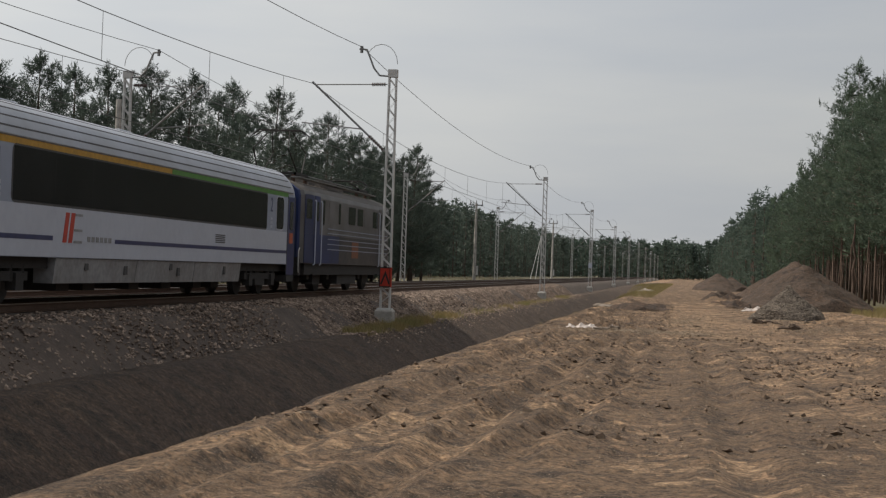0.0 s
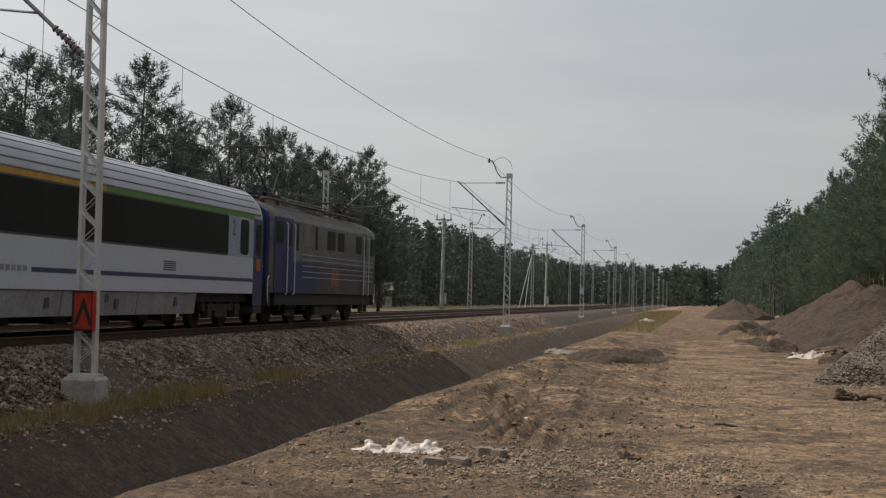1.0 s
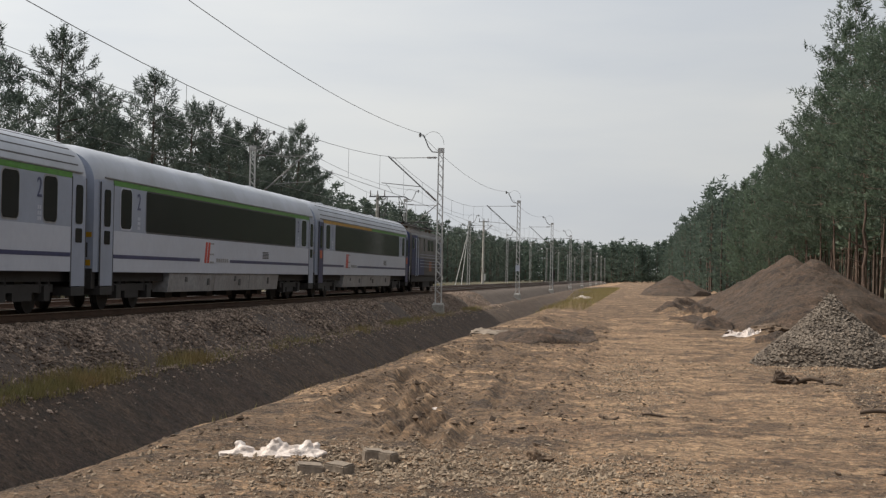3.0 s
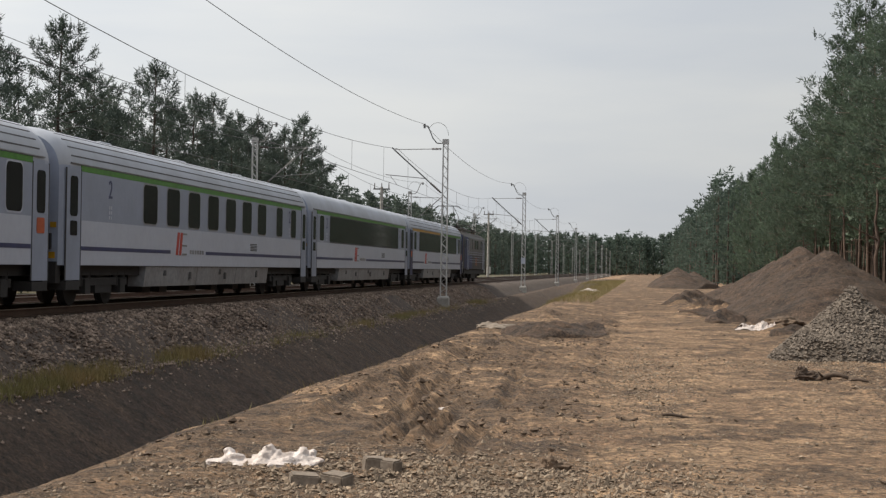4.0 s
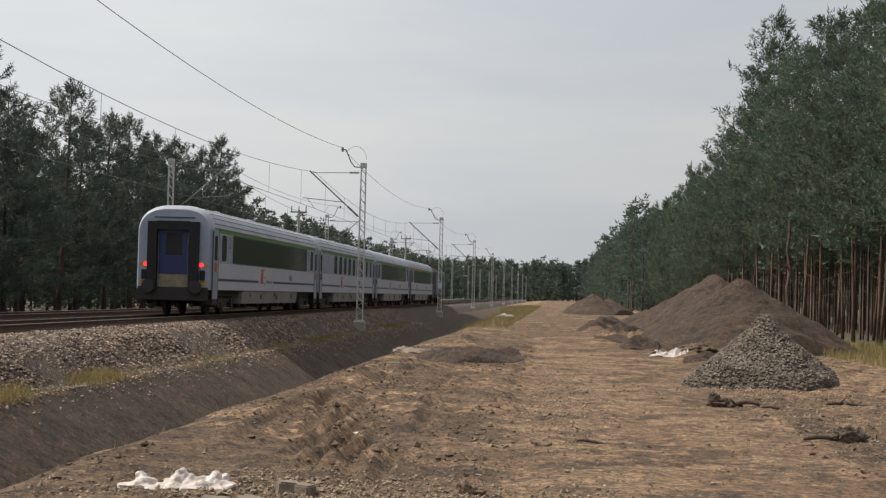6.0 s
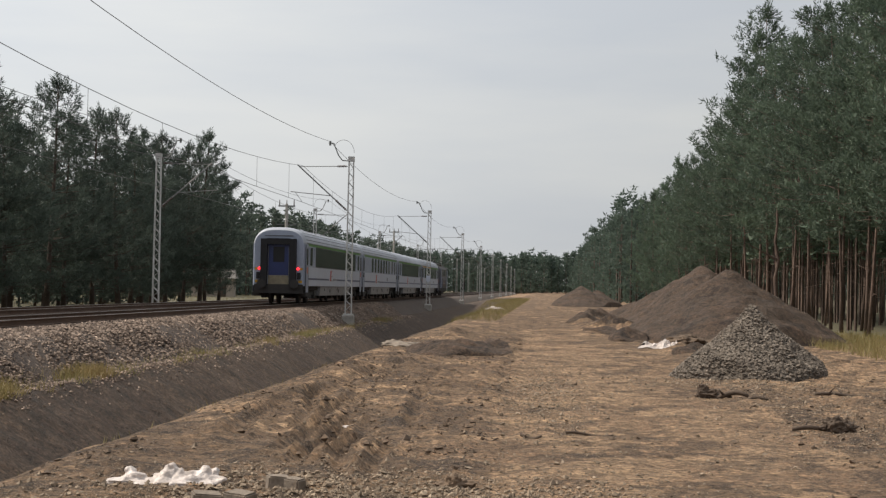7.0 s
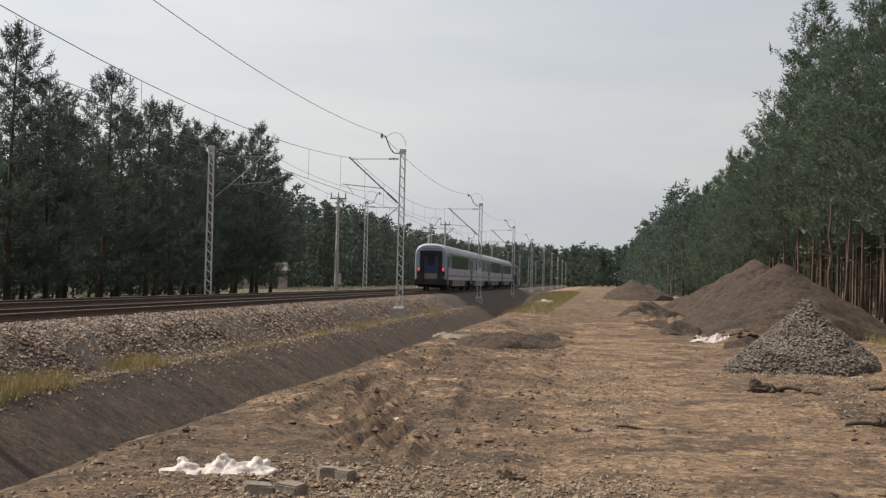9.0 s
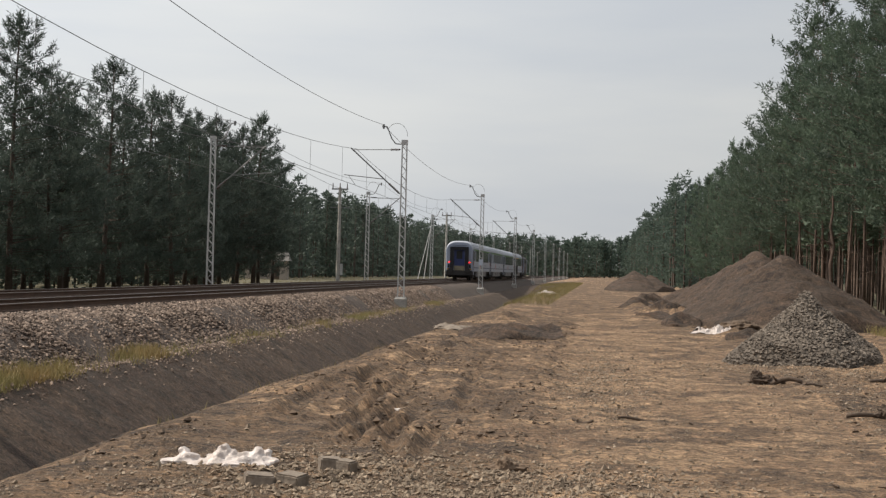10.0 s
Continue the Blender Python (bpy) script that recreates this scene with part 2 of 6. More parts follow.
# ---------------------------------------------------------------- geometry helpers
class Geo:
    """Collects vertices and faces of one part."""

    def __init__(self):
        self.v, self.f = [], []

    def box(self, x0, x1, y0, y1, z0, z1, m=None):
        k = len(self.v)
        pts = [Vector(p) for p in ((x0, y0, z0), (x1, y0, z0), (x1, y1, z0), (x0, y1, z0), (x0, y0, z1), (x1, y0, z1), (x1, y1, z1), (x0, y1, z1))]
        self.v += [tuple(m @ p) if m else tuple(p) for p in pts]
        self.f += [tuple(k + i for i in q) for q in ((3, 2, 1, 0), (4, 5, 6, 7), (0, 1, 5, 4), (1, 2, 6, 5), (2, 3, 7, 6), (3, 0, 4, 7))]
        return self

    def rod(self, a, b, r, r2=None, n=6):
        """A tapered rod from a to b."""
        a, b = Vector(a), Vector(b)
        q = (b - a).to_track_quat("Z", "Y")
        k = len(self.v)
        for p, rr in ((a, r), (b, r if r2 is None else r2)):
            for i in range(n):
                t = 2 * math.pi * i / n
                self.v.append(tuple(p + q @ Vector((rr * math.cos(t), rr * math.sin(t), 0))))
        self.f += [(k + i, k + (i + 1) % n, k + n + (i + 1) % n, k + n + i) for i in range(n)]
        self.f += [tuple(k + n - 1 - i for i in range(n)), tuple(k + n + i for i in range(n))]
        return self

    def pipe(self, pts, r, n=6):
        for a, b in zip(pts, pts[1:]):
            self.rod(a, b, r, r, n)
        return self

    def rings(self, rings, closed=True, caps=True):
        """A skin through rings of points of equal count."""
        k, n = len(self.v), len(rings[0])
        for ring in rings:
            self.v += [tuple(p) for p in ring]
        for j in range(len(rings) - 1):
            for i in range(n if closed else n - 1):
                a, b = k + j * n + i, k + j * n + (i + 1) % n
                self.f.append((a, b, b + n, a + n))
        if caps and closed:
            self.f.append(tuple(k + n - 1 - i for i in range(n)))
            self.f.append(tuple(k + (len(rings) - 1) * n + i for i in range(n)))
        return self

    def mesh(self, name, mat, smooth=False):
        me = bpy.data.meshes.new(name)
        me.from_pydata(self.v, [], self.f)
        me.materials.append(mat)
        if smooth:
            me.polygons.foreach_set("use_smooth", [True] * len(me.polygons))
        me.update()
        return me


def mesh_arrays(name, verts, faces, mat, smooth=False):
    """A mesh from numpy arrays; faces all have the same number of corners."""
    me = bpy.data.meshes.new(name)
    me.from_pydata(verts.tolist(), [], faces.tolist())
    me.materials.append(mat)
    if smooth:
        me.polygons.foreach_set("use_smooth", [True] * len(me.polygons))
    me.update()
    return me


def part(name, geo, mat, parent, label="", smooth=False, m=None):
    ob = new(name, geo.mesh(name, mat, smooth) if isinstance(geo, Geo) else geo)
    ob.parent = parent
    if m is not None:
        ob.matrix_basis = m
    return tagged(ob, label=label)


def thing(name, m, label, category, group="", kind=""):
    ob = new(name)
    ob.empty_display_size = 0.2
    ob.matrix_basis = m
    return tagged(ob, label, category, group, kind)


def lone(name, me, label, category, group="", kind="", m=None):
    ob = new(name, me)
    if m is not None:
        ob.matrix_basis = m
    return tagged(ob, label, category, group, kind)


RNG = np.random.default_rng(7)


def stones(name, pts, sizes, mat, seed=1, flat=0.75):
    """Small angular stones at pts, joined into one mesh: a squashed octahedron each, pushed about at random."""
    rng = np.random.default_rng(seed)
    n = len(pts)
    base = np.array([(1, 0, 0), (0, 1, 0), (-1, 0, 0), (0, -1, 0), (0, 0, 1), (0, 0, -1)], float)
    v = base[None] * rng.uniform(0.55, 1.15, (n, 6, 1)) + rng.normal(0, 0.18, (n, 6, 3))
    a = rng.uniform(0, 2 * math.pi, n)
    tl = rng.normal(0, 0.35, n)
    c, s, ct, st = np.cos(a), np.sin(a), np.cos(tl), np.sin(tl)
    x, y, z = v[..., 0], v[..., 1], v[..., 2] * flat
    x, z = x * ct[:, None] - z * st[:, None], x * st[:, None] + z * ct[:, None]
    v = np.stack([x * c[:, None] - y * s[:, None], x * s[:, None] + y * c[:, None], z], -1)
    v = v * sizes[:, None, None] + pts[:, None, :]
    f = np.array([(0, 1, 4), (1, 2, 4), (2, 3, 4), (3, 0, 4), (1, 0, 5), (2, 1, 5), (3, 2, 5), (0, 3, 5)])
    f = (f[None] + 6 * np.arange(n)[:, None, None]).reshape(-1, 3)
    return mesh_arrays(name, v.reshape(-1, 3), f, mat)


def smooth_noise(x, y, seed=0):
    """Value noise on numpy arrays, about -1 to 1."""
    xi, yi = np.floor(x).astype(np.int64), np.floor(y).astype(np.int64)
    fx, fy = x - xi, y - yi
    fx, fy = fx * fx * (3 - 2 * fx), fy * fy * (3 - 2 * fy)

    def h(a, b):
        k = (a * 374761393 + b * 668265263 + seed * 1442695) & 0x7FFFFFFF
        k = ((k ^ (k >> 13)) * 1274126177) & 0x7FFFFFFF
        return ((k ^ (k >> 16)) & 0xFFFF) / 32767.5 - 1
    return (h(xi, yi) * (1 - fx) * (1 - fy) + h(xi + 1, yi) * fx * (1 - fy) + h(xi, yi + 1) * (1 - fx) * fy + h(xi + 1, yi + 1) * fx * fy)


# ---------------------------------------------------------------- the ground
PROFILE_X = [-900, -60, -24, -21.6, -20.5, -11.4, -10.9, -9.95, -9.3, -8.0, -6.7, -5.0, -4.5, -4.15, -3.0, 8.0, 12.0, 30.0, 900]
PROFILE_Z = [-0.4, -0.4, -0.38, -0.4, -0.5, -0.6, -0.58, -0.57, -0.95, -1.85, -1.9, -0.45, -0.08, 0.02, 0.0, 0.0, 0.05, 0.1, 0.1]
FILLED_Z = [-0.4, -0.4, -0.38, -0.4, -0.5, -0.6, -0.5, -0.42, -0.36, -0.25, -0.2, -0.1, -0.03, 0.0, 0.0, 0.0, 0.05, 0.1, 0.1]


# fresh tyre ruts in the soft soil: course (y, x), half width and depth
RUTS = (
    (((15.6, -3.17), (16.2, -3.21), (18.4, -3.36), (21.0, -3.47), (22.5, -3.6)), 0.10, 0.10),
    (((14.8, -2.5), (16.4, -2.52), (17.6, -2.54), (19.2, -2.63), (21.0, -2.73), (24.5, -2.7)), 0.085, 0.12),
    (((13.9, -2.31), (15.1, -2.25), (16.9, -2.22), (18.2, -2.26), (20.5, -2.3)), 0.085, 0.14),
    (((12.7, -1.57), (13.1, -1.61), (14.2, -1.79), (15.2, -1.93), (16.2, -1.97), (18.6, -1.9)), 0.08, 0.12),
    (((12.9, -1.42), (13.4, -1.45), (14.6, -1.55), (15.4, -1.55), (17.2, -1.48)), 0.075, 0.11),
    (((18.0, -1.5), (19.0, -1.55), (21.3, -1.66), (23.5, -1.76), (26.0, -1.8)), 0.09, 0.10),
    (((17.2, -2.85), (18.3, -2.8), (20.2, -2.96), (22.8, -3.28), (25.5, -3.4)), 0.08, 0.09),
)


def fresh_ruts(x, y):
    for course, w, d in RUTS:
        cy, cx = [p[0] for p in course], [p[1] for p in course]
        u = x - np.interp(y, cy, cx) - 0.04 * smooth_noise(y / 1.8, y * 0 + cx[0], 34)
        on = np.clip((y - cy[0]) / 1.2, 0, 1) * np.clip((cy[-1] - y) / 2.0, 0, 1) * np.clip(0.85 + 0.15 * smooth_noise(y / 2.5, y * 0 + cx[1], 35), 0, 1)
        yield u, on, w, d


def ground_z(x, y):
    """The height of the ground: road, ditch, bench and ruts."""
    x, y = np.asarray(x, float), np.asarray(y, float)
    wob = 0.22 * smooth_noise(y / 3.1, y * 0 + 5.5, 3) + 0.12 * smooth_noise(y / 0.9, y * 0 + 1.5, 4)
    ditch = np.clip((215 - y) / 60, 0, 1)
    xs = x + wob * np.clip(1 - np.abs(x + 6.5) / 4.5, 0, 1)
    z = np.interp(xs, PROFILE_X, PROFILE_Z) * ditch + np.interp(xs, PROFILE_X, FILLED_Z) * (1 - ditch)
    road = np.clip((x + 4.4) / 0.8, 0, 1) * np.clip((11.5 - x) / 2, 0, 1)
    fade = np.clip((140 - y) / 60, 0.15, 1)
    p, q = 0.79 * x + 0.61 * y, 0.79 * y - 0.61 * x
    n = 0.03 * smooth_noise(p / 2.1, q / 1.7, 11) + 0.022 * smooth_noise((x - 0.4 * y) / 0.62, (y + 0.4 * x) / 0.8, 12) + 0.022 * smooth_noise(p / 0.27, q / 0.23, 13) + 0.016 * smooth_noise((x - 0.7 * y) / 0.14, (y + 0.7 * x) / 0.16, 14)
    packed = 1 - 0.72 * np.clip((x + 0.9) / 0.8, 0, 1) * np.clip((3.6 - x) / 0.8, 0, 1)
    near = 1 + 0.1 * np.clip((8 - y) / 3, 0, 1)
    z = z + n * (0.35 + 0.65 * road * packed) * fade * near * np.clip((13.5 - x) / 2, 0, 1) * np.clip((x + 24) / 2, 0, 1)
    churned = np.clip((-0.7 - x) / 0.7, 0, 1) * np.clip((x + 4.3) / 0.4, 0, 1) + np.clip((x - 3.2) / 0.8, 0, 1) * np.clip((9 - x) / 2, 0, 1)
    ridge = 1 - np.abs(smooth_noise(x / 0.33 + 0.6 * smooth_noise(y / 0.9, x, 16), y / 0.55, 15))
    z = z + churned * near * fade * np.clip((100 - y) / 40, 0, 1) * (1 - 0.55 * np.clip((y - 12.5) / 1, 0, 1) * np.clip((24 - y) / 2, 0, 1) * np.clip((-1.2 - x) / 0.3, 0, 1)) * (0.055 * ridge ** 3 * (0.5 + 0.5 * smooth_noise(x / 1.3, y / 2.0, 17)) + 0.028 * np.abs(smooth_noise(x / 0.17, y / 0.24, 18)))
    slope = np.clip((x + 10.2) / 0.3, 0, 1) * np.clip((-5.2 - x) / 0.8, 0, 1)
    z = z + slope * (0.035 * smooth_noise(x / 0.5, y / 0.8, 19) + 0.014 * smooth_noise(x / 0.18, y / 0.25, 20))
    # heaps and hollows of turned soil beside the wheel tracks
    for cx, cy, sx, sy, h in ((-2.1, 39.5, 0.9, 2.2, 0.12), (-2.9, 33, 0.5, 1.5, 0.10), (-3.6, 22, 0.35, 2.5, 0.10), (-3.7, 30, 0.3, 3.0, 0.13), (2.3, 66, 0.8, 3, 0.32), (3.3, 58, 0.7, 2.0, 0.22), (3.6, 38, 0.6, 1.4, 0.14), (5.5, 24.0, 1.4, 1.0, 0.10), (3.0, 21.5, 0.7, 0.7, 0.06), (-0.9, 24.5, 0.25, 1.2, 0.08), (6.5, 35, 1.5, 2.0, 0.12), (-3.4, 17, 0.5, 1.0, 0.07), (2.6, 52, 0.5, 1.2, 0.25), (3.2, 63, 0.6, 1.5, 0.3), (1.9, 74, 0.6, 2.5, 0.25), (2.4, 84, 0.7, 3, 0.3), (1.6, 58, 0.4, 1.2, 0.15), (3.9, 43, 0.7, 0.8, 0.2), (-2.9, 52, 0.5, 2, 0.2), (-1.0, 48, 0.4, 1.2, 0.15)):
        z = z + h * np.exp(-((x - cx) / sx) ** 2 - ((y - cy) / sy) ** 2) * (1 + 0.5 * smooth_noise(x * 3, y * 3, 21))
    # curved wheel ruts with tread marks
    for x0, y0, curve, w, d, ya, yb in ((-3.2, 26, 0.03, 0.12, 0.09, 20, 34), (-0.8, 30, 0.02, 0.12, 0.08, 24, 40), (1.2, 20, 0.0, 0.22, 0.025, -30, 120), (-0.35, 20, 0.0, 0.22, 0.03, -30, 120), (2.6, 20, 0.0, 0.2, 0.02, -30, 90), (0.5, -8, -0.004, 0.2, 0.12, -24, 6), (2.1, -8, -0.004, 0.2, 0.1, -24, 6), (-1.9, -8, 0.006, 0.18, 0.17, -24, 9), (-3.2, -8, 0.006, 0.18, 0.16, -24, 9), (-1.0, -6, 0.008, 0.15, 0.13, -20, 8), (3.6, -8, -0.006, 0.15, 0.10, -24, 4)):
        u = x - (x0 + curve * (y - y0) ** 2 * np.sign(y0 - y) * -0.25 + 0.10 * smooth_noise(y / 4.0, y * 0 + x0, 31))
        on = np.clip((y - ya) / 0.8, 0, 1) * np.clip((yb - y) / 0.8, 0, 1)
        tread = 0.85 + 0.15 * np.sin(y * 2 * math.pi / 0.22 + np.abs(u) * 9) * (y > 10) * (y < 32)
        z = z + 0.7 * on * d * (-np.exp(-(u / w) ** 2) * tread + 0.4 * np.exp(-((np.abs(u) - 1.9 * w) / (0.6 * w)) ** 2))
    for u, on, w, d in fresh_ruts(x, y):
        clods = 1 + 0.2 * smooth_noise(x / 0.3, y / 1.6, 33)
        tread = 1 + 0.05 * np.sin(y * 2 * math.pi / 0.28 + np.abs(u) * 14)
        z = z + 0.66 * on * d * (-np.exp(-(u / w) ** 4) * tread + 0.6 * clods * np.exp(-((np.abs(u + 0.25 * w) - 1.7 * w) / (0.5 * w)) ** 2))
    return z


def grow(a, b, first, rate):
    out, s = [a], first
    while out[-1] < b:
        out.append(out[-1] + s)
        s *= rate
    return out


gx = sorted([-900, -500, -250, -120, -80, -60, -45, -35, -30, -27, -24, -22.5, -21.6, -20.5, -16, -12, -11.4, -11.15]
            + list(np.arange(-10.9, -5.0, 0.15)) + list(np.arange(-5.0, 5.0, 0.065)) + list(np.arange(5.0, 9.0, 0.12)) + list(np.arange(9.0, 13.0, 0.2)) + [13, 13.6, 14.3, 15, 18, 22, 30, 45, 80, 150, 400, 900])
gy = [-600, -200, -90, -50, -35] + list(np.arange(-30, -16, 0.2)) + list(np.arange(-16, 10.0, 0.11)) + list(np.arange(10.0, 30.0, 0.07)) + grow(30.0, 120, 0.08, 1.008) + grow(124, 1000, 3, 1.05) + [1500, 2500, 4000]
GXX, GYY = np.meshgrid(np.array(gx), np.array(gy))
GZZ = ground_z(GXX, GYY)
nx, ny = len(gx), len(gy)
idx = np.arange(nx * ny).reshape(ny, nx)
gf = np.stack([idx[:-1, :-1], idx[:-1, 1:], idx[1:, 1:], idx[1:, :-1]], -1).reshape(-1, 4)
ground_me = mesh_arrays("ground", np.stack([GXX, GYY, GZZ], -1).reshape(-1, 3), gf, M_SOIL, True)
ground_me.materials.append(M_FLOOR)
fcx, fcy = GXX[:-1, :-1].reshape(-1), GYY[:-1, :-1].reshape(-1)
edge = 11.0 + 0.8 * smooth_noise(fcy / 3, fcy * 0, 41)
ground_me.materials.append(M_EARTH)
rim = -4.55 + 0.2 * smooth_noise(fcy / 1.1, fcy * 0 + 3, 42)
which = np.where(((fcx > edge) & (fcy > 40)) | (fcx < -23.0), 1, np.where((fcx < rim) & (fcy < 330), 2, 0))
ground_me.materials.append(M_DAMP)
turned = smooth_noise((fcx - 0.3 * fcy) / 0.9, (fcy + 0.3 * fcx) / 1.5, 43) + 0.6 * smooth_noise((fcx + 0.6 * fcy) / 0.3, (fcy - 0.6 * fcx) / 0.36, 44) + 0.35 * smooth_noise(fcx / 0.1, fcy / 0.12, 45)
zone = np.where((fcx < -0.3) & (fcy > -25) & (fcy < 60), np.clip((-0.3 - fcx) * 0.9, 0, 0.75), 0)
zone = np.maximum(zone, np.where((fcx > -4.4) & (fcx < 6) & (fcy > -26) & (fcy < 9), np.where(fcx < 1.2, 0.8, 0.5), 0))
zone = np.maximum(zone, np.where((fcx > 3.0) & (fcx < 9) & (fcy > 14) & (fcy < 28), 0.7, 0))
zone = np.maximum(zone, np.where((fcx > 1.4) & (fcx < 6) & (fcy > 38) & (fcy < 110), 0.55, 0))
zone = np.maximum(zone, 0.9 * np.exp(-((fcx + 2.2) / 1.6) ** 2 - ((fcy - 40) / 5) ** 2))
zone = np.maximum(zone, np.where((fcx > -4.6) & (fcx < 9) & (fcy > 34), np.clip((fcy - 34) / 45, 0, 1) * 0.78, 0))
zone = np.maximum(zone, np.where((fcx > -4.4) & (fcx < -0.8) & (fcy > 30) & (fcy < 110), 0.6, 0))
which = np.where((which == 0) & (turned + zone * 1.3 > 0.55) & (zone > 0), 3, which)
for u, on, w, d in fresh_ruts(fcx + 0.03, fcy + 0.03):
    which = np.where((which == 0) & (on > 0.25) & (np.abs(u) < w * (1.1 + 0.7 * smooth_noise(fcx / 0.15, fcy / 0.5, 46))), 3, which)
ground_me.polygons.foreach_set("material_index", which.tolist())
lone("ground", ground_me, "bare sandy ground with wheel ruts and a ditch", "ground", kind="structure")


# ---------------------------------------------------------------- railway
TRACKS = (-14.0, -18.3)
RAIL_Z = 0.58
Y_END = 620.0


def build_ballast():
    xs = [-21.9, -21.2, -20.4, -20.2, -19.4, -17.2, -16.15, -15.1, -12.9, -12.3, -11.8, -11.4, -10.95, -10.68]
    zs = [-0.55, -0.15, 0.30, 0.37, 0.38, 0.38, 0.34, 0.38, 0.38, 0.34, 0.22, -0.03, -0.40, -0.60]
    ys = list(np.arange(-60, 130, 0.6)) + grow(130, Y_END, 2, 1.03)
    X, Y = np.meshgrid(np.array(xs), np.array(ys))
    Z = np.tile(np.array(zs), (len(ys), 1)) + 0.03 * smooth_noise(X * 2.1, Y * 1.3, 51) * (np.array(zs) > -0.4)
    X = X + 0.09 * smooth_noise(X * 0.5, Y * 0.5, 52)
    i = np.arange(X.size).reshape(X.shape)
    f = np.stack([i[:-1, :-1], i[:-1, 1:], i[1:, 1:], i[1:, :-1]], -1).reshape(-1, 4)
    lone("ballast_bed", mesh_arrays("ballast_bed", np.stack([X, Y, Z], -1).reshape(-1, 3), f, M_BALLAST, True), "grey-brown crushed stone bed under the railway", "ballast", kind="structure")
    # loose stones on the shoulder
    rng = np.random.default_rng(3)
    n = 41000
    y = np.where(rng.random(n) < 0.1, -16 + 30 * rng.random(n), 14 + 106 * rng.random(n) ** 1.45)
    u = rng.random(n)
    px = -12.9 + 2.25 * u
    pz = np.interp(px, xs, zs)
    s = rng.uniform(0.025, 0.068, n)
    me = stones("ballast_stone", np.stack([px, y, pz + 0.3 * s], -1), s, M_STONE, 5)
    k = 5500
    by = 15 + 105 * rng.random(k) ** 1.4
    bx = -10.15 + 0.33 * rng.normal(0, 1, k)
    bs = rng.uniform(0.015, 0.05, k)
    bench = stones("bench_stone", np.stack([bx, by, ground_z(bx, by) + 0.3 * bs], -1), bs, M_STONE, 6)
    lone("bench_stones", bench, "pale stones strewn along the ditch rim", "stones", kind="stuff")
    lone("ballast_stones", me, "loose crushed stones on the ballast shoulder", "stones", kind="stuff")


build_ballast()


def build_track(cx):
    t = thing("railway_track", pose(cx, 0, RAIL_Z), "rusty steel rails on concrete sleepers", "railway track", "railway tracks", "structure")
    for sx in (-0.7535, 0.7535):
        g, h = Geo(), Geo()
        ys = [-60, 100, 300, Y_END]
        prof = [(-0.075, -0.172), (0.075, -0.172), (0.075, -0.155), (0.012, -0.14), (0.01, -0.05), (0.035, -0.035), (0.036, -0.012), (-0.036, -0.012), (-0.035, -0.035), (-0.01, -0.05), (-0.012, -0.14), (-0.075, -0.155)]
        g.rings([[(sx + a, y, b) for a, b in prof] for y in ys])
        rail = part("rail", g, M_RAIL, t)
        h.box(sx - 0.034, sx + 0.034, -60, Y_END, -0.012, 0.0)
        part("rail_head", h, M_RAILHEAD, rail, "polished running surface")
    return t


TRACK_OBS = [build_track(cx) for cx in TRACKS]


def lattice_mast_data(height, side):
    """A lattice mast of two channels with zigzag bars; side +1 carries its bracket to -x."""
    legs = []
    for sx in (-1, 1):
        g = Geo()
        x0, x1 = sx * 0.17, sx * 0.125
        for a, b, c, d in ((-0.028, 0.028, -0.10, 0.10),):
            g.rings([[(x0 + a, c, 0), (x0 + b, c, 0), (x0 + b, d, 0), (x0 + a, d, 0)], [(x1 + a, c * 0.9, height), (x1 + b, c * 0.9, height), (x1 + b, d * 0.9, height), (x1 + a, d * 0.9, height)]])
        legs.append(g)
    lace = []
    n = 30
    for face in (-0.10, 0.10):
        for i in range(n):
            z0, z1 = 0.25 + (height - 0.6) * i / n, 0.25 + (height - 0.6) * (i + 1) / n
            k = 1 if i % 2 else -1
            w0, w1 = 0.155 - 0.045 * z0 / height, 0.155 - 0.045 * z1 / height
            lace.append(((k * w0, face, z0), (-k * w1, face, z1)))
    return legs, lace


MAST_TOP = 8.74


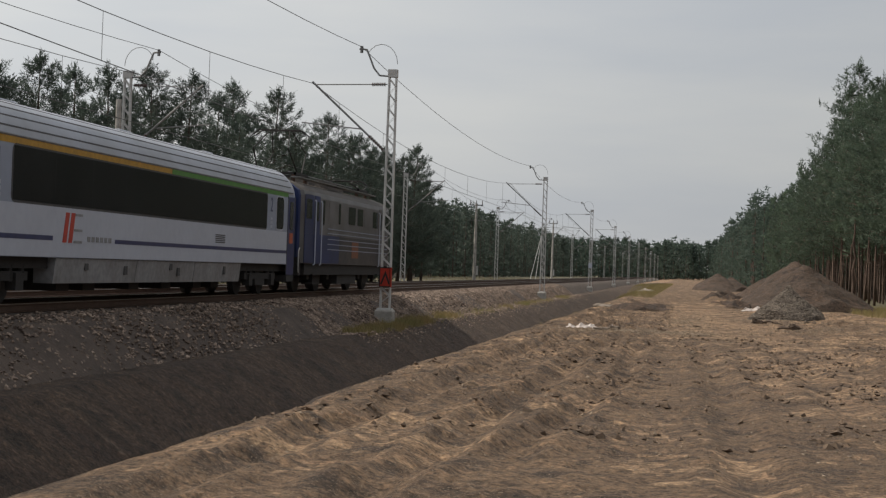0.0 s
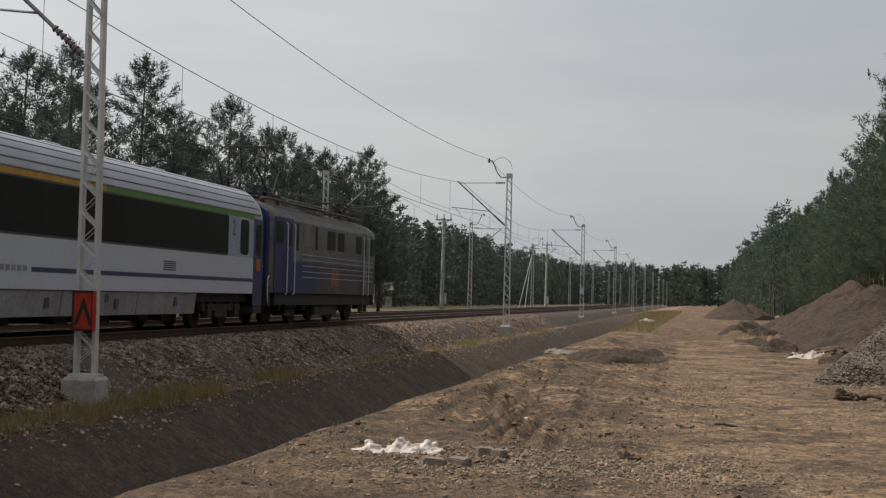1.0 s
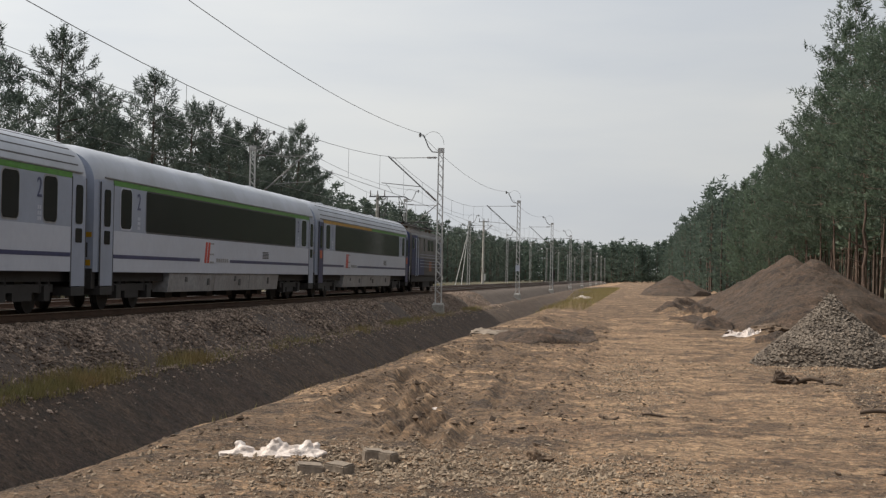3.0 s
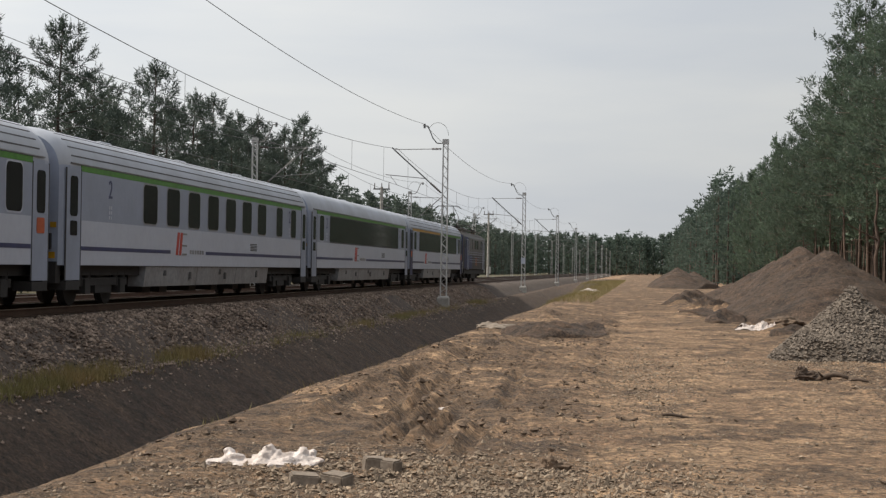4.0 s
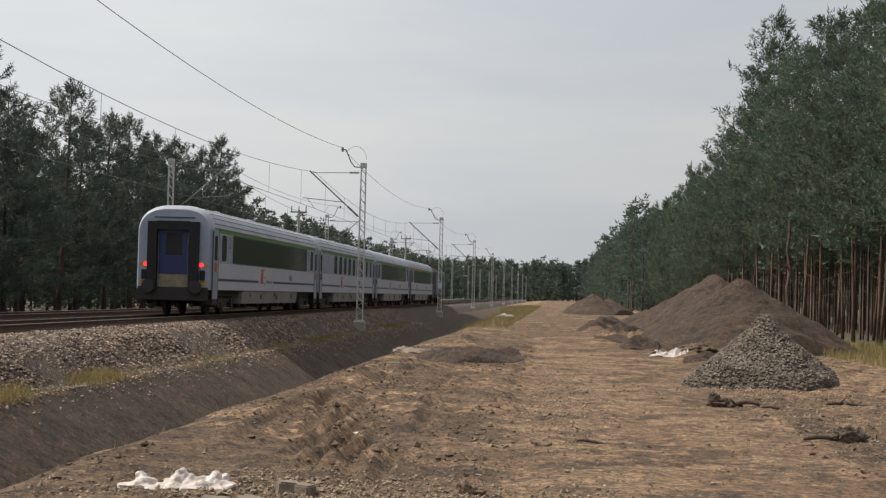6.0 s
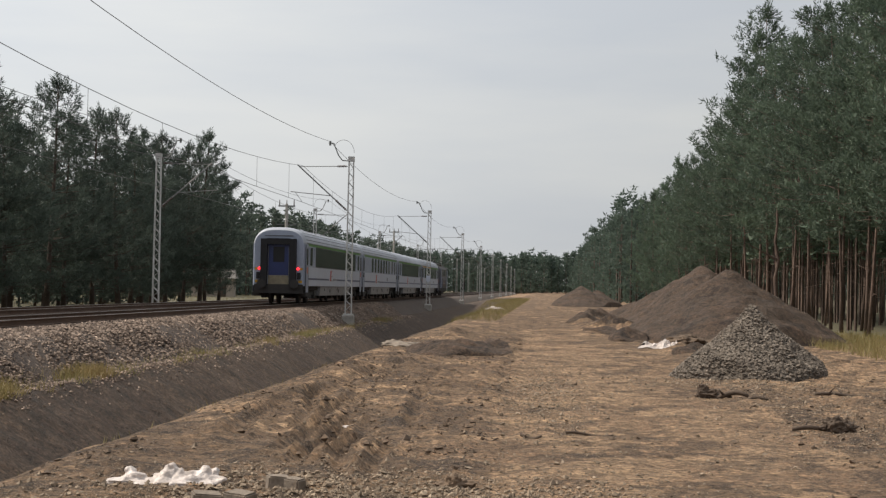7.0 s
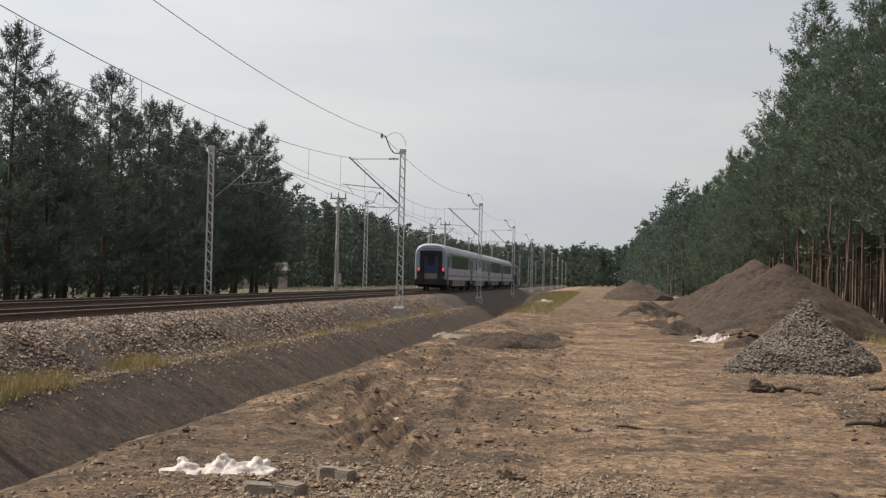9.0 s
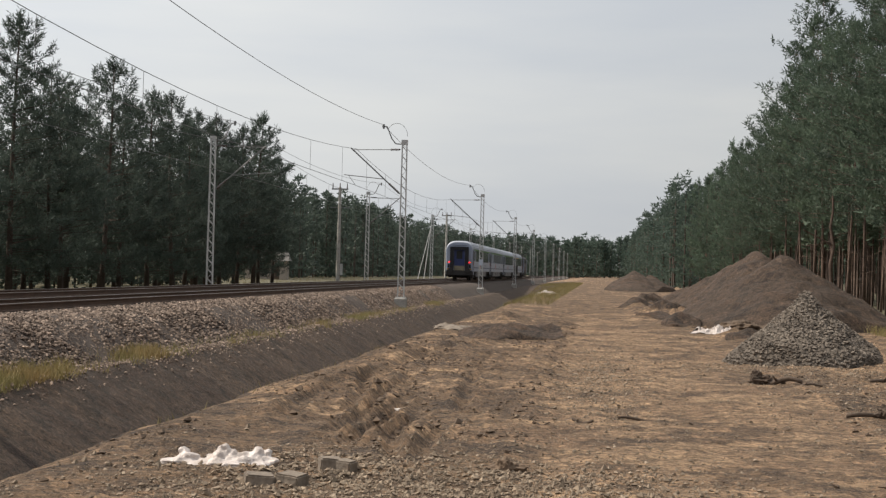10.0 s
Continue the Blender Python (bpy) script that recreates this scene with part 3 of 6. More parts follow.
def build_mast(name, side, base):
    """side=+1: bracket reaches to -x (over the near track); base: ground height. Local z = world z."""
    t = thing(name, pose(0, 0, 0), "pale grey lattice catenary mast on a concrete footing", "catenary mast", "catenary masts along the line")
    foot = Geo().box(-0.32, 0.32, -0.32, 0.32, base - 0.5, -0.06)
    foot.rings([[(-0.32, -0.32, -0.06), (0.32, -0.32, -0.06), (0.32, 0.32, -0.06), (-0.32, 0.32, -0.06)], [(-0.28, -0.28, 0.0), (0.28, -0.28, 0.0), (0.28, 0.28, 0.0), (-0.28, 0.28, 0.0)]])
    part("footing", foot, M_CONC, t, "stained concrete footing")
    legs, lace = lattice_mast_data(MAST_TOP, side)
    for g in legs:
        part("leg", g, M_MAST, t)
    for half in (lace[:len(lace) // 2], lace[len(lace) // 2:]):
        pts = [half[0][0]] + [b for _, b in half]
        part("lacing", Geo().rings([[(x - 0.012, y - 0.006, z - 0.02), (x + 0.012, y - 0.006, z + 0.02), (x + 0.012, y + 0.006, z + 0.02), (x - 0.012, y + 0.006, z - 0.02)] for x, y, z in pts]), M_MAST, t)
    part("base_plate", Geo().box(-0.27, 0.27, -0.18, 0.18, 0.0, 0.05), M_MAST, t)
    part("head_plate", Geo().box(-0.17, 0.17, -0.12, 0.12, MAST_TOP - 0.28, MAST_TOP), M_MAST, t)
    s = -side
    tip = (s * 2.85, 0, 8.15)
    g = Geo().rod((s * 0.2, 0, 8.2), tip, 0.022)
    part("tie_rod", g, M_STEEL, t)
    g = Geo().rod((s * 0.2, 0, 5.75), (s * 3.0, 0, 8.25), 0.042)
    part("bracket_tube", g, M_STEEL, t)
    g = Geo().rod((s * 1.1, 0, 6.55), (s * 3.35, 0, 6.75), 0.025).rod((s * 3.1, 0, 6.72), (s * 2.7, 0, RAIL_Z + 5.62), 0.014)
    part("registration_arm", g, M_STEEL, t)
    for a, b in (((s * 0.28, 0, 5.82), (s * 0.85, 0, 6.33)), ((s * 0.28, 0, 8.2), (s * 0.8, 0, 8.19))):
        g, a, b = Geo(), Vector(a), Vector(b)
        for i in range(7):
            p, q = a.lerp(b, i / 7), a.lerp(b, (i + 0.55) / 7)
            g.rod(p, q, 0.075, 0.05, 8)
        part("insulator", g, M_INSUL, t, "brown ribbed insulator")
    g = Geo().pipe([(0, 0, MAST_TOP - 0.25), (s * 0.5, 0, MAST_TOP - 0.22), (s * 0.72, 0, MAST_TOP + 0.05), (s * 1.0, 0, MAST_TOP + 0.72), (s * 1.28, 0, MAST_TOP + 0.74)], 0.035)
    g.rod((s * 1.2, 0, MAST_TOP + 0.85), (s * 1.2, 0, MAST_TOP + 0.6), 0.06)
    part("horn", g, M_STEEL, t, "bent steel horn for the feeder wire")
    g = Geo().pipe([(s * (0.45 + 0.6 * math.cos(a)), 0, MAST_TOP + 0.2 + 0.72 * math.sin(a)) for a in np.linspace(math.pi, 0.5, 9)], 0.011)
    part("jumper", g, M_WIRE, t)
    return t


NEAR_Y = [-36.0, 23.8, 87.2, 147.2, 207.0, 267.0, 327.0, 387.0, 447.0, 507.0, 567.0]
LEFT_Y = [-36.0, 25.5, 86.8, 147.0, 205.0, 267.0, 327.0, 387.0, 447.0, 507.0, 567.0]
NEAR_X, LEFT_X = -10.8, -21.5
first = build_mast("catenary_mast", 1, -0.57)
first.matrix_basis = pose(NEAR_X, NEAR_Y[1], 0)
for y in [NEAR_Y[0]] + NEAR_Y[2:]:
    copy_thing(first, pose(NEAR_X, y, 0))
left = build_mast("catenary_mast", -1, -0.4)
left.matrix_basis = pose(LEFT_X, LEFT_Y[1], 0)
for y in [LEFT_Y[0]] + LEFT_Y[2:]:
    copy_thing(left, pose(LEFT_X, y, 0))


def sag(a, b, drop, n=14):
    a, b = Vector(a), Vector(b)
    return [a.lerp(b, i / n) - Vector((0, 0, drop * 4 * (i / n) * (1 - i / n))) for i in range(n + 1)]


def wire(name, runs, r, parent, label=""):
    cu = bpy.data.curves.new(name, "CURVE")
    cu.dimensions, cu.bevel_depth, cu.bevel_resolution = "3D", r, 1
    for pts in runs:
        sp = cu.splines.new("POLY")
        sp.points.add(len(pts) - 1)
        for q, p in zip(sp.points, pts):
            q.co = (*p, 1)
    cu.materials.append(M_WIRE)
    ob = new(name, cu)
    ob.parent = parent
    return tagged(ob, label=label)


def build_line(ys, tip_x, feed_x):
    t = thing("overhead_line", pose(0, 0, 0), "sagging dark overhead contact line with droppers", "overhead wires", "overhead lines")
    mess, cont, feed = [], [], []
    zc = RAIL_Z + 5.6
    for k, (a, b) in enumerate(zip(ys, ys[1:])):
        za, zb = tip_x + 0.15 * (-1) ** k, tip_x - 0.15 * (-1) ** k
        m = sag((za, a, 8.2), (zb, b, 8.2), 0.95)
        mess.append(m)
        c = sag((za, a, zc), (zb, b, zc), 0.02, 4)
        cont.append(c)
        feed.append(sag((feed_x, a, MAST_TOP + 0.82), (feed_x, b, MAST_TOP + 0.82), 0.8))
        if b < 400:
            for i in range(1, 14, 2):
                p = m[i]
                part("dropper", Geo().rod(p, (p.x, p.y, zc), 0.007, n=4), M_WIRE, t)
    wire("messenger_wire", mess, 0.011, t)
    wire("contact_wire", cont, 0.012, t)
    wire("feeder_wire", feed, 0.011, t)


build_line(NEAR_Y, NEAR_X - 2.85, NEAR_X - 1.2)
build_line(LEFT_Y, LEFT_X + 2.85, LEFT_X + 1.2)


# ---------------------------------------------------------------- the train
def coach_profile(inset=0.0, lower=0.0):
    """Right half outline from the sill to the crown, then mirrored: a list of (x, z)."""
    w = 1.41 - inset
    pts = [(w, 0.95), (w, 2.0), (w, 3.02)]
    for a in np.linspace(8, 90, 11):
        c, s = math.cos(radians(a)), math.sin(radians(a))
        pts.append((w * c ** 0.62, 3.02 + (1.02 - lower) * s ** 0.95))
    return pts


SPLIT = 4      # outline points up to here belong to the body, the rest to the roof


def coach_rings(length):
    out = []
    for y, i, lo in ((0.32, 0.10, 0.16), (0.42, 0.04, 0.06), (0.75, 0.0, 0.0), (length / 2, 0, 0), (length - 0.75, 0, 0), (length - 0.42, 0.04, 0.06), (length - 0.32, 0.10, 0.16)):
        out.append((y, coach_profile(i, lo)))
    return out


def side_panel(g, y0, y1, z0, z1, side, proud=0.004, w=1.41):
    x = w * side
    a, b = (x - 0.01 * side, x + proud * side)
    g.box(min(a, b), max(a, b), y0, y1, z0, z1)
    return g


def rounded_panel(g, y0, y1, z0, z1, side, r=0.12, proud=0.006, w=1.41):
    """A flat plate with rounded corners on the coach side."""
    ring = []
    for cy, cz, a0 in ((y1 - r, z0 + r, -90), (y1 - r, z1 - r, 0), (y0 + r, z1 - r, 90), (y0 + r, z0 + r, 180)):
        for k in range(5):
            a = radians(a0 + 22.5 * k)
            ring.append((cy + r * math.cos(a), cz + r * math.sin(a)))
    x0, x1 = (w - 0.01) * side, (w + proud) * side
    g.rings([[(x0, y, z) for y, z in ring], [(x1, y, z) for y, z in ring]])
    return g


def text_mesh(body, size):
    cu = bpy.data.curves.new("digit", "FONT")
    cu.body, cu.size, cu.extrude, cu.align_x = body, size, 0.002, "CENTER"
    tmp = new("digit", cu)
    me = bpy.data.meshes.new_from_object(tmp.evaluated_get(bpy.context.evaluated_depsgraph_get()))
    bpy.data.objects.remove(tmp)
    bpy.data.curves.remove(cu)
    return me


DIGITS = {d: text_mesh(d, 0.62) for d in "12"}


def build_bogie(parent, y, wheel_r, base, wheels=2, name="bogie"):
    g = Geo()
    for s in (-1, 1):
        g.box(s * 1.12 - 0.07, s * 1.12 + 0.07, y - base / 2 - 0.5, y + base / 2 + 0.5, wheel_r + 0.02, wheel_r + 0.2)
        g.box(s * 1.12 - 0.06, s * 1.12 + 0.06, y - 0.55, y + 0.55, 0.3, wheel_r + 0.05)
        for dy in (-base / 2, base / 2):
            g.box(s * 1.14 - 0.11, s * 1.14 + 0.11, y + dy - 0.18, y + dy + 0.18, wheel_r - 0.17, wheel_r + 0.17)
            for e in (-0.28, 0.28):
                g.rod((s * 1.12, y + dy + e, wheel_r), (s * 1.12, y + dy + e, wheel_r + 0.34), 0.09, n=8)
    g.box(-1.1, 1.1, y - 0.25, y + 0.25, 0.4, 0.75)
    bogie = part(name, g, M_BLACK, parent, "sooty black bogie")
    for dy in np.linspace(-base / 2, base / 2, wheels):
        for s in (-1, 1):
            w = Geo().rod((s * 0.69, y + dy, wheel_r), (s * 0.82, y + dy, wheel_r), wheel_r, n=20)
            w.rod((s * 0.66, y + dy, wheel_r), (s * 0.69, y + dy, wheel_r), wheel_r + 0.03, n=20)
            part("wheel", w, M_BLACK, bogie)


def build_coach(label, ribbed, band, doors, kind_of_windows, sign, first_class=False, last=False):
    """A long-distance coach, 26.4 m over the buffers; local y runs forwards, z from the rail head."""
    L = 26.4
    t = thing("passenger_coach", pose(0, 0, 0), label, "railway coach", "coaches of the train")
    rings = coach_rings(L)
    g = Geo()
    full = [[(x, y, z) for x, z in p[:SPLIT]] for y, p in rings]
    for s in (1, -1):
        g.rings([[(s * x, y, z) for x, y, z in r][::-s] for r in full], closed=False)
    for y, p in (rings[0], rings[-1]):
        k = len(g.v)
        g.v += [(x, y, z) for x, z in p] + [(-x, y, z) for x, z in p[::-1]]
        face = tuple(range(k, len(g.v)))
        g.f.append(face if y < 1 else face[::-1])
    k = len(g.v)
    g.v += [(-1.39, 0.42, 0.95), (1.39, 0.42, 0.95), (1.39, L - 0.42, 0.95), (-1.39, L - 0.42, 0.95)]
    g.f.append((k + 3, k + 2, k + 1, k))
    part("body", g, M_GREY, t, "grey painted body shell")
    g = Geo()
    g.rings([[(-x, y, z) for x, z in p[SPLIT - 1:]] + [(x, y, z) for x, z in p[SPLIT - 1:][::-1]] for y, p in rings], closed=False)
    part("roof", g, M_ROOF, t, "silver grey curved roof", smooth=True)
    prof = coach_profile()
    if ribbed:
        arc = [0.0]
        for (xa, za), (xb, zb) in zip(prof[SPLIT - 1:], prof[SPLIT:]):
            arc.append(arc[-1] + math.hypot(xb - xa, zb - za))
        for along in (0.22, 0.44, 0.66, 0.88, 1.1):
            x, z = float(np.interp(along, arc, [p[0] for p in prof[SPLIT - 1:]])), float(np.interp(along, arc, [p[1] for p in prof[SPLIT - 1:]]))
            xn, zn = float(np.interp(along + 0.03, arc, [p[0] for p in prof[SPLIT - 1:]])), float(np.interp(along + 0.03, arc, [p[1] for p in prof[SPLIT - 1:]]))
            n = math.hypot(xn - x, zn - z)
            ox, oz = (zn - z) / n * 0.008, -(xn - x) / n * 0.008
            for s in (-1, 1):
                gg = Geo().rings([[(s * (x + ox), y, z + oz), (s * (xn + ox), y, zn + oz), (s * (xn - ox), y, zn - oz), (s * (x - ox), y, z - oz)] for y in (0.95, L - 0.95)])
                part("roof_seam", gg, M_SEAM, t)
    for y in (6.2, 13.0, 19.8):
        part("roof_vent", Geo().rings([[(-0.4, y - 0.5, 4.0), (0.4, y - 0.5, 4.0), (0.4, y + 0.5, 4.0), (-0.4, y + 0.5, 4.0)], [(-0.3, y - 0.4, 4.11), (0.3, y - 0.4, 4.11), (0.3, y + 0.4, 4.11), (-0.3, y + 0.4, 4.11)]]), M_ROOF, t)
    part("gutter", Geo().box(1.395, 1.43, 0.8, L - 0.8, 3.225, 3.25).box(-1.43, -1.395, 0.8, L - 0.8, 3.225, 3.25), M_SKIRT, t)
    yd0, yd1 = 0.55, 1.42
    for s in (1, -1):
        part("white_band", side_panel(side_panel(Geo(), 1.5, L - 1.5, 1.43, 1.97, s), 1.5, L - 1.5, 0.96, 1.22, s), M_WHITE, t, "white lower band")
        part("lower_panel", side_panel(Geo(), 1.5, L - 1.5, 1.2205, 1.4295, s, 0.0035), M_WHITE, t)
        g = Geo()
        side_panel(side_panel(g, 1.5, sign - 0.5, 1.29, 1.385, s, 0.008), sign + 3.0, L - 1.5, 1.29, 1.385, s, 0.008)
        part("blue_stripe", g, M_NAVY, t, "navy blue stripe")
        # company sign as plain slanted bars
        for a, h in ((sign, 0.62), (sign + 0.3, 0.62)):
            g = Geo()
            g.rings([[(x * s, y, z) for y, z in ((a, 1.26), (a + 0.2, 1.26), (a + 0.34, 1.26 + h), (a + 0.14, 1.26 + h))] for x in (1.404, 1.422)])
            part("red_sign_bar", g, M_RED, t, "red slanted sign bar")
        for z in (1.26, 1.5, 1.82):
            part("sign_bar", side_panel(Geo(), sign + 0.6, sign + 1.05, z, z + 0.05, s, 0.011), M_SKIRT, t)
        for y in (sign + 1.35 + 0.25 * k for k in range(6)):
            part("sign_bar", side_panel(Geo(), y, y + 0.17, 1.30, 1.41, s, 0.011), M_SKIRT, t)
        if band:
            part("colour_band", side_panel(Geo(), 1.45 if not first_class else 13.4, L - 1.45, 3.08, 3.21, s, 0.007, 1.405), M_GREEN, t, "lime green cant-rail band")
            if first_class:
                part("first_class_band", side_panel(Geo(), 1.45, 13.39, 3.08, 3.21, s, 0.007, 1.405), M_YELLOW, t, "amber first-class band")
        # windows
        if kind_of_windows == "long":
            y0, y1 = (4.1, L - 4.0)
            n = 9
            part("surround", rounded_panel(Geo(), y0 - 0.06, y1 + 0.06, 1.97, 3.09, s, 0.16, 0.004), M_SEAM, t)
            for k in range(n):
                a, b = y0 + (y1 - y0) * k / n, y0 + (y1 - y0) * (k + 1) / n
                part("window_pane", side_panel(Geo(), a + 0.006, b - 0.006, 2.02, 3.05, s, 0.009), M_GLASS, t)
            small = ((2.0, 2.85), (L - 2.85, L - 2.0))
        else:
            small = [(6.0 + 2.03 * k, 7.15 + 2.03 * k) for k in range(7)] + [(20.9, 21.8), (23.2, 24.0)]
        for a, b in small:
            part("window_frame", rounded_panel(Geo(), a - 0.04, b + 0.04, 2.0, 3.07, s, 0.17, 0.006), M_WHITE if kind_of_windows == "long" else M_SKIRT, t)
            part("window_pane", rounded_panel(Geo(), a, b, 2.04, 3.03, s, 0.15, 0.012), M_GLASS, t)
        # doors at both ends
        for a, b, col in ((yd0, yd1, doors[0]), (L - yd1, L - yd0, doors[1])):
            d = part("door", side_panel(Geo(), a, b, 0.62, 3.1, s, 0.012, 1.405), col, t, "flush plug door")
            part("door_window", rounded_panel(Geo(), a + 0.2, b - 0.2, 2.05, 2.95, s, 0.1, 0.02, 1.405), M_GLASS, d)
            part("display", rounded_panel(Geo(), a + 0.22, b - 0.22, 1.62, 1.95, s, 0.05, 0.02, 1.405), M_ORANGE if col is M_BLUE or last else M_GLASS, d, "small destination display")
            part("door_edge", side_panel(side_panel(Geo(), a - 0.04, a - 0.012, 0.62, 3.12, s, 0.016, 1.405), b + 0.012, b + 0.04, 0.62, 3.12, s, 0.016, 1.405), M_SEAM, d)
            part("step", Geo().box(min(1.0 * s, 1.42 * s), max(1.0 * s, 1.42 * s), a, b, 0.4, 0.6), M_BLACK, t)
        for y, digit in ((3.45, "1" if first_class else "2"), (L - 3.45, "2")):
            m = pose(1.4175 * s, y, 2.55, 90, 0, 90 if s > 0 else -90)
            part("class_number", DIGITS[digit].copy(), M_NAVY, t, m=m).data.materials.append(M_NAVY)
        g = Geo()
        for k in range(6):
            side_panel(g, 3.36 + 0.12 * (k % 2), 3.44 + 0.12 * (k % 2), 2.05 + 0.12 * (k // 2), 2.13 + 0.12 * (k // 2), s, 0.008)
            side_panel(g, L - 3.54 + 0.12 * (k % 2), L - 3.46 + 0.12 * (k % 2), 2.05 + 0.12 * (k // 2), 2.13 + 0.12 * (k // 2), s, 0.008)
        tagged(part("pictograms", g, M_WHITE, t), kind="stuff")
        g = Geo()
        for k in range(5):
            side_panel(g, 17.2, 18.1, 1.48 + 0.05 * k, 1.505 + 0.05 * k, s, 0.012)
        part("grille", g, M_SEAM, t)
        # equipment boxes under the floor
        g = Geo()
        a, b = sorted((0.9 * s, 1.375 * s))
        for y0, y1 in ((6.4, 11.2), (11.24, 15.6), (15.64, 19.9)):
            g.rings([[(a, y0, 0.42), (b - (0.06 if s > 0 else 0), y0, 0.42), (b, y0, 0.94), (a, y0, 0.94)][::1], [(a, y1, 0.42), (b - (0.06 if s > 0 else 0), y1, 0.42), (b, y1, 0.94), (a, y1, 0.94)]])
        part("equipment_box", g, M_SKIRT, t, "dusty grey equipment boxes")
        for y, z, h in ((8.0, 0.7, 0.14), (10.4, 0.6, 0.2), (13.6, 0.72, 0.16), (14.2, 0.58, 0.2), (18.2, 0.62, 0.22)):
            part("hatch", side_panel(Geo(), y, y + 0.2, z, z + h, s, 0.012, 1.36), M_SEAM, t)
    g = Geo().box(-1.2, 1.2, 0.5, L - 0.5, 0.72, 0.95)
    for y in (7.6, 9.1, 12.0, 14.4, 17.0, 18.6):
        g.box(-0.9, 0.9, y, y + 0.7, 0.24, 0.72)
    part("underframe", g, M_BLACK, t, "sooty underframe")
    for y in (3.7, L - 3.7):
        build_bogie(t, y, 0.46, 2.5)
    # ends
    for e in (0, 1):
        def Y(d):
            return 0.32 - d if e == 0 else L - 0.32 + d

        def ybox(g, x0, x1, d0, d1, z0, z1):
            a, b = sorted((Y(d0), Y(d1)))
            return g.box(x0, x1, a, b, z0, z1)
        g = Geo()
        ybox(g, -0.94, -0.60, 0.003, 0.26, 0.9, 3.42)
        ybox(g, 0.60, 0.94, 0.003, 0.26, 0.9, 3.42)
        ybox(g, -0.60, 0.60, 0.003, 0.27, 3.12, 3.44)
        gang = part("gangway", g, M_RUBBER, t, "black rubber gangway surround")
        part("end_door", ybox(Geo(), -0.597, 0.597, 0.003, 0.03, 1.5, 3.117), M_BLUE, t, "blue end door")
        part("end_panel", ybox(Geo(), -0.55, 0.55, 0.003, 0.06, 1.0, 1.49), M_CREAM, t, "faded cream panel")
        part("end_window", ybox(Geo(), -0.3, 0.3, 0.03, 0.045, 2.2, 3.0), M_GLASS, t)
        part("end_rail", ybox(Geo(), -0.75, 0.75, 0.003, 0.03, 3.56, 3.6), M_SEAM, t)
        part("end_sill", ybox(Geo(), -1.3, 1.3, -0.2, 0.08, 0.55, 1.03), M_BLACK, t)
        for s in (-1, 1):
            buf = part("buffer", Geo().rod((s * 0.875, Y(-0.1), 1.05), (s * 0.875, Y(0.26), 1.05), 0.1, n=12).rod((s * 0.875, Y(0.26), 1.05), (s * 0.875, Y(0.3), 1.05), 0.24, n=16), M_BLACK, t)
            lamp = Geo().rod((s * 1.03, Y(0.003), 1.85), (s * 1.03, Y(0.05), 1.85), 0.075, n=16)
            part("tail_lamp", lamp, M_TAIL if (last and e == 0) else M_GLASS, t, "glowing red tail lamp" if last and e == 0 else "")
            part("yellow_mark", ybox(Geo(), min(s * 1.13, s * 1.27), max(s * 1.13, s * 1.27), 0.003, 0.012, 1.78, 1.9), M_YELLOW, t)
            part("yellow_mark", ybox(Geo(), min(s * 1.05, s * 1.25), max(s * 1.05, s * 1.25), 0.003, 0.012, 1.1, 1.24), M_YELLOW, t)
            part("socket_box", ybox(Geo(), s * 1.08 - 0.09, s * 1.08 + 0.09, 0.003, 0.1, 1.3, 1.65), M_RUBBER, t)
            part("handrail", Geo().pipe([(s * 0.55, Y(0.1), 1.3), (s * 0.55, Y(0.12), 3.0)], 0.016), M_STEEL, t)
    return t


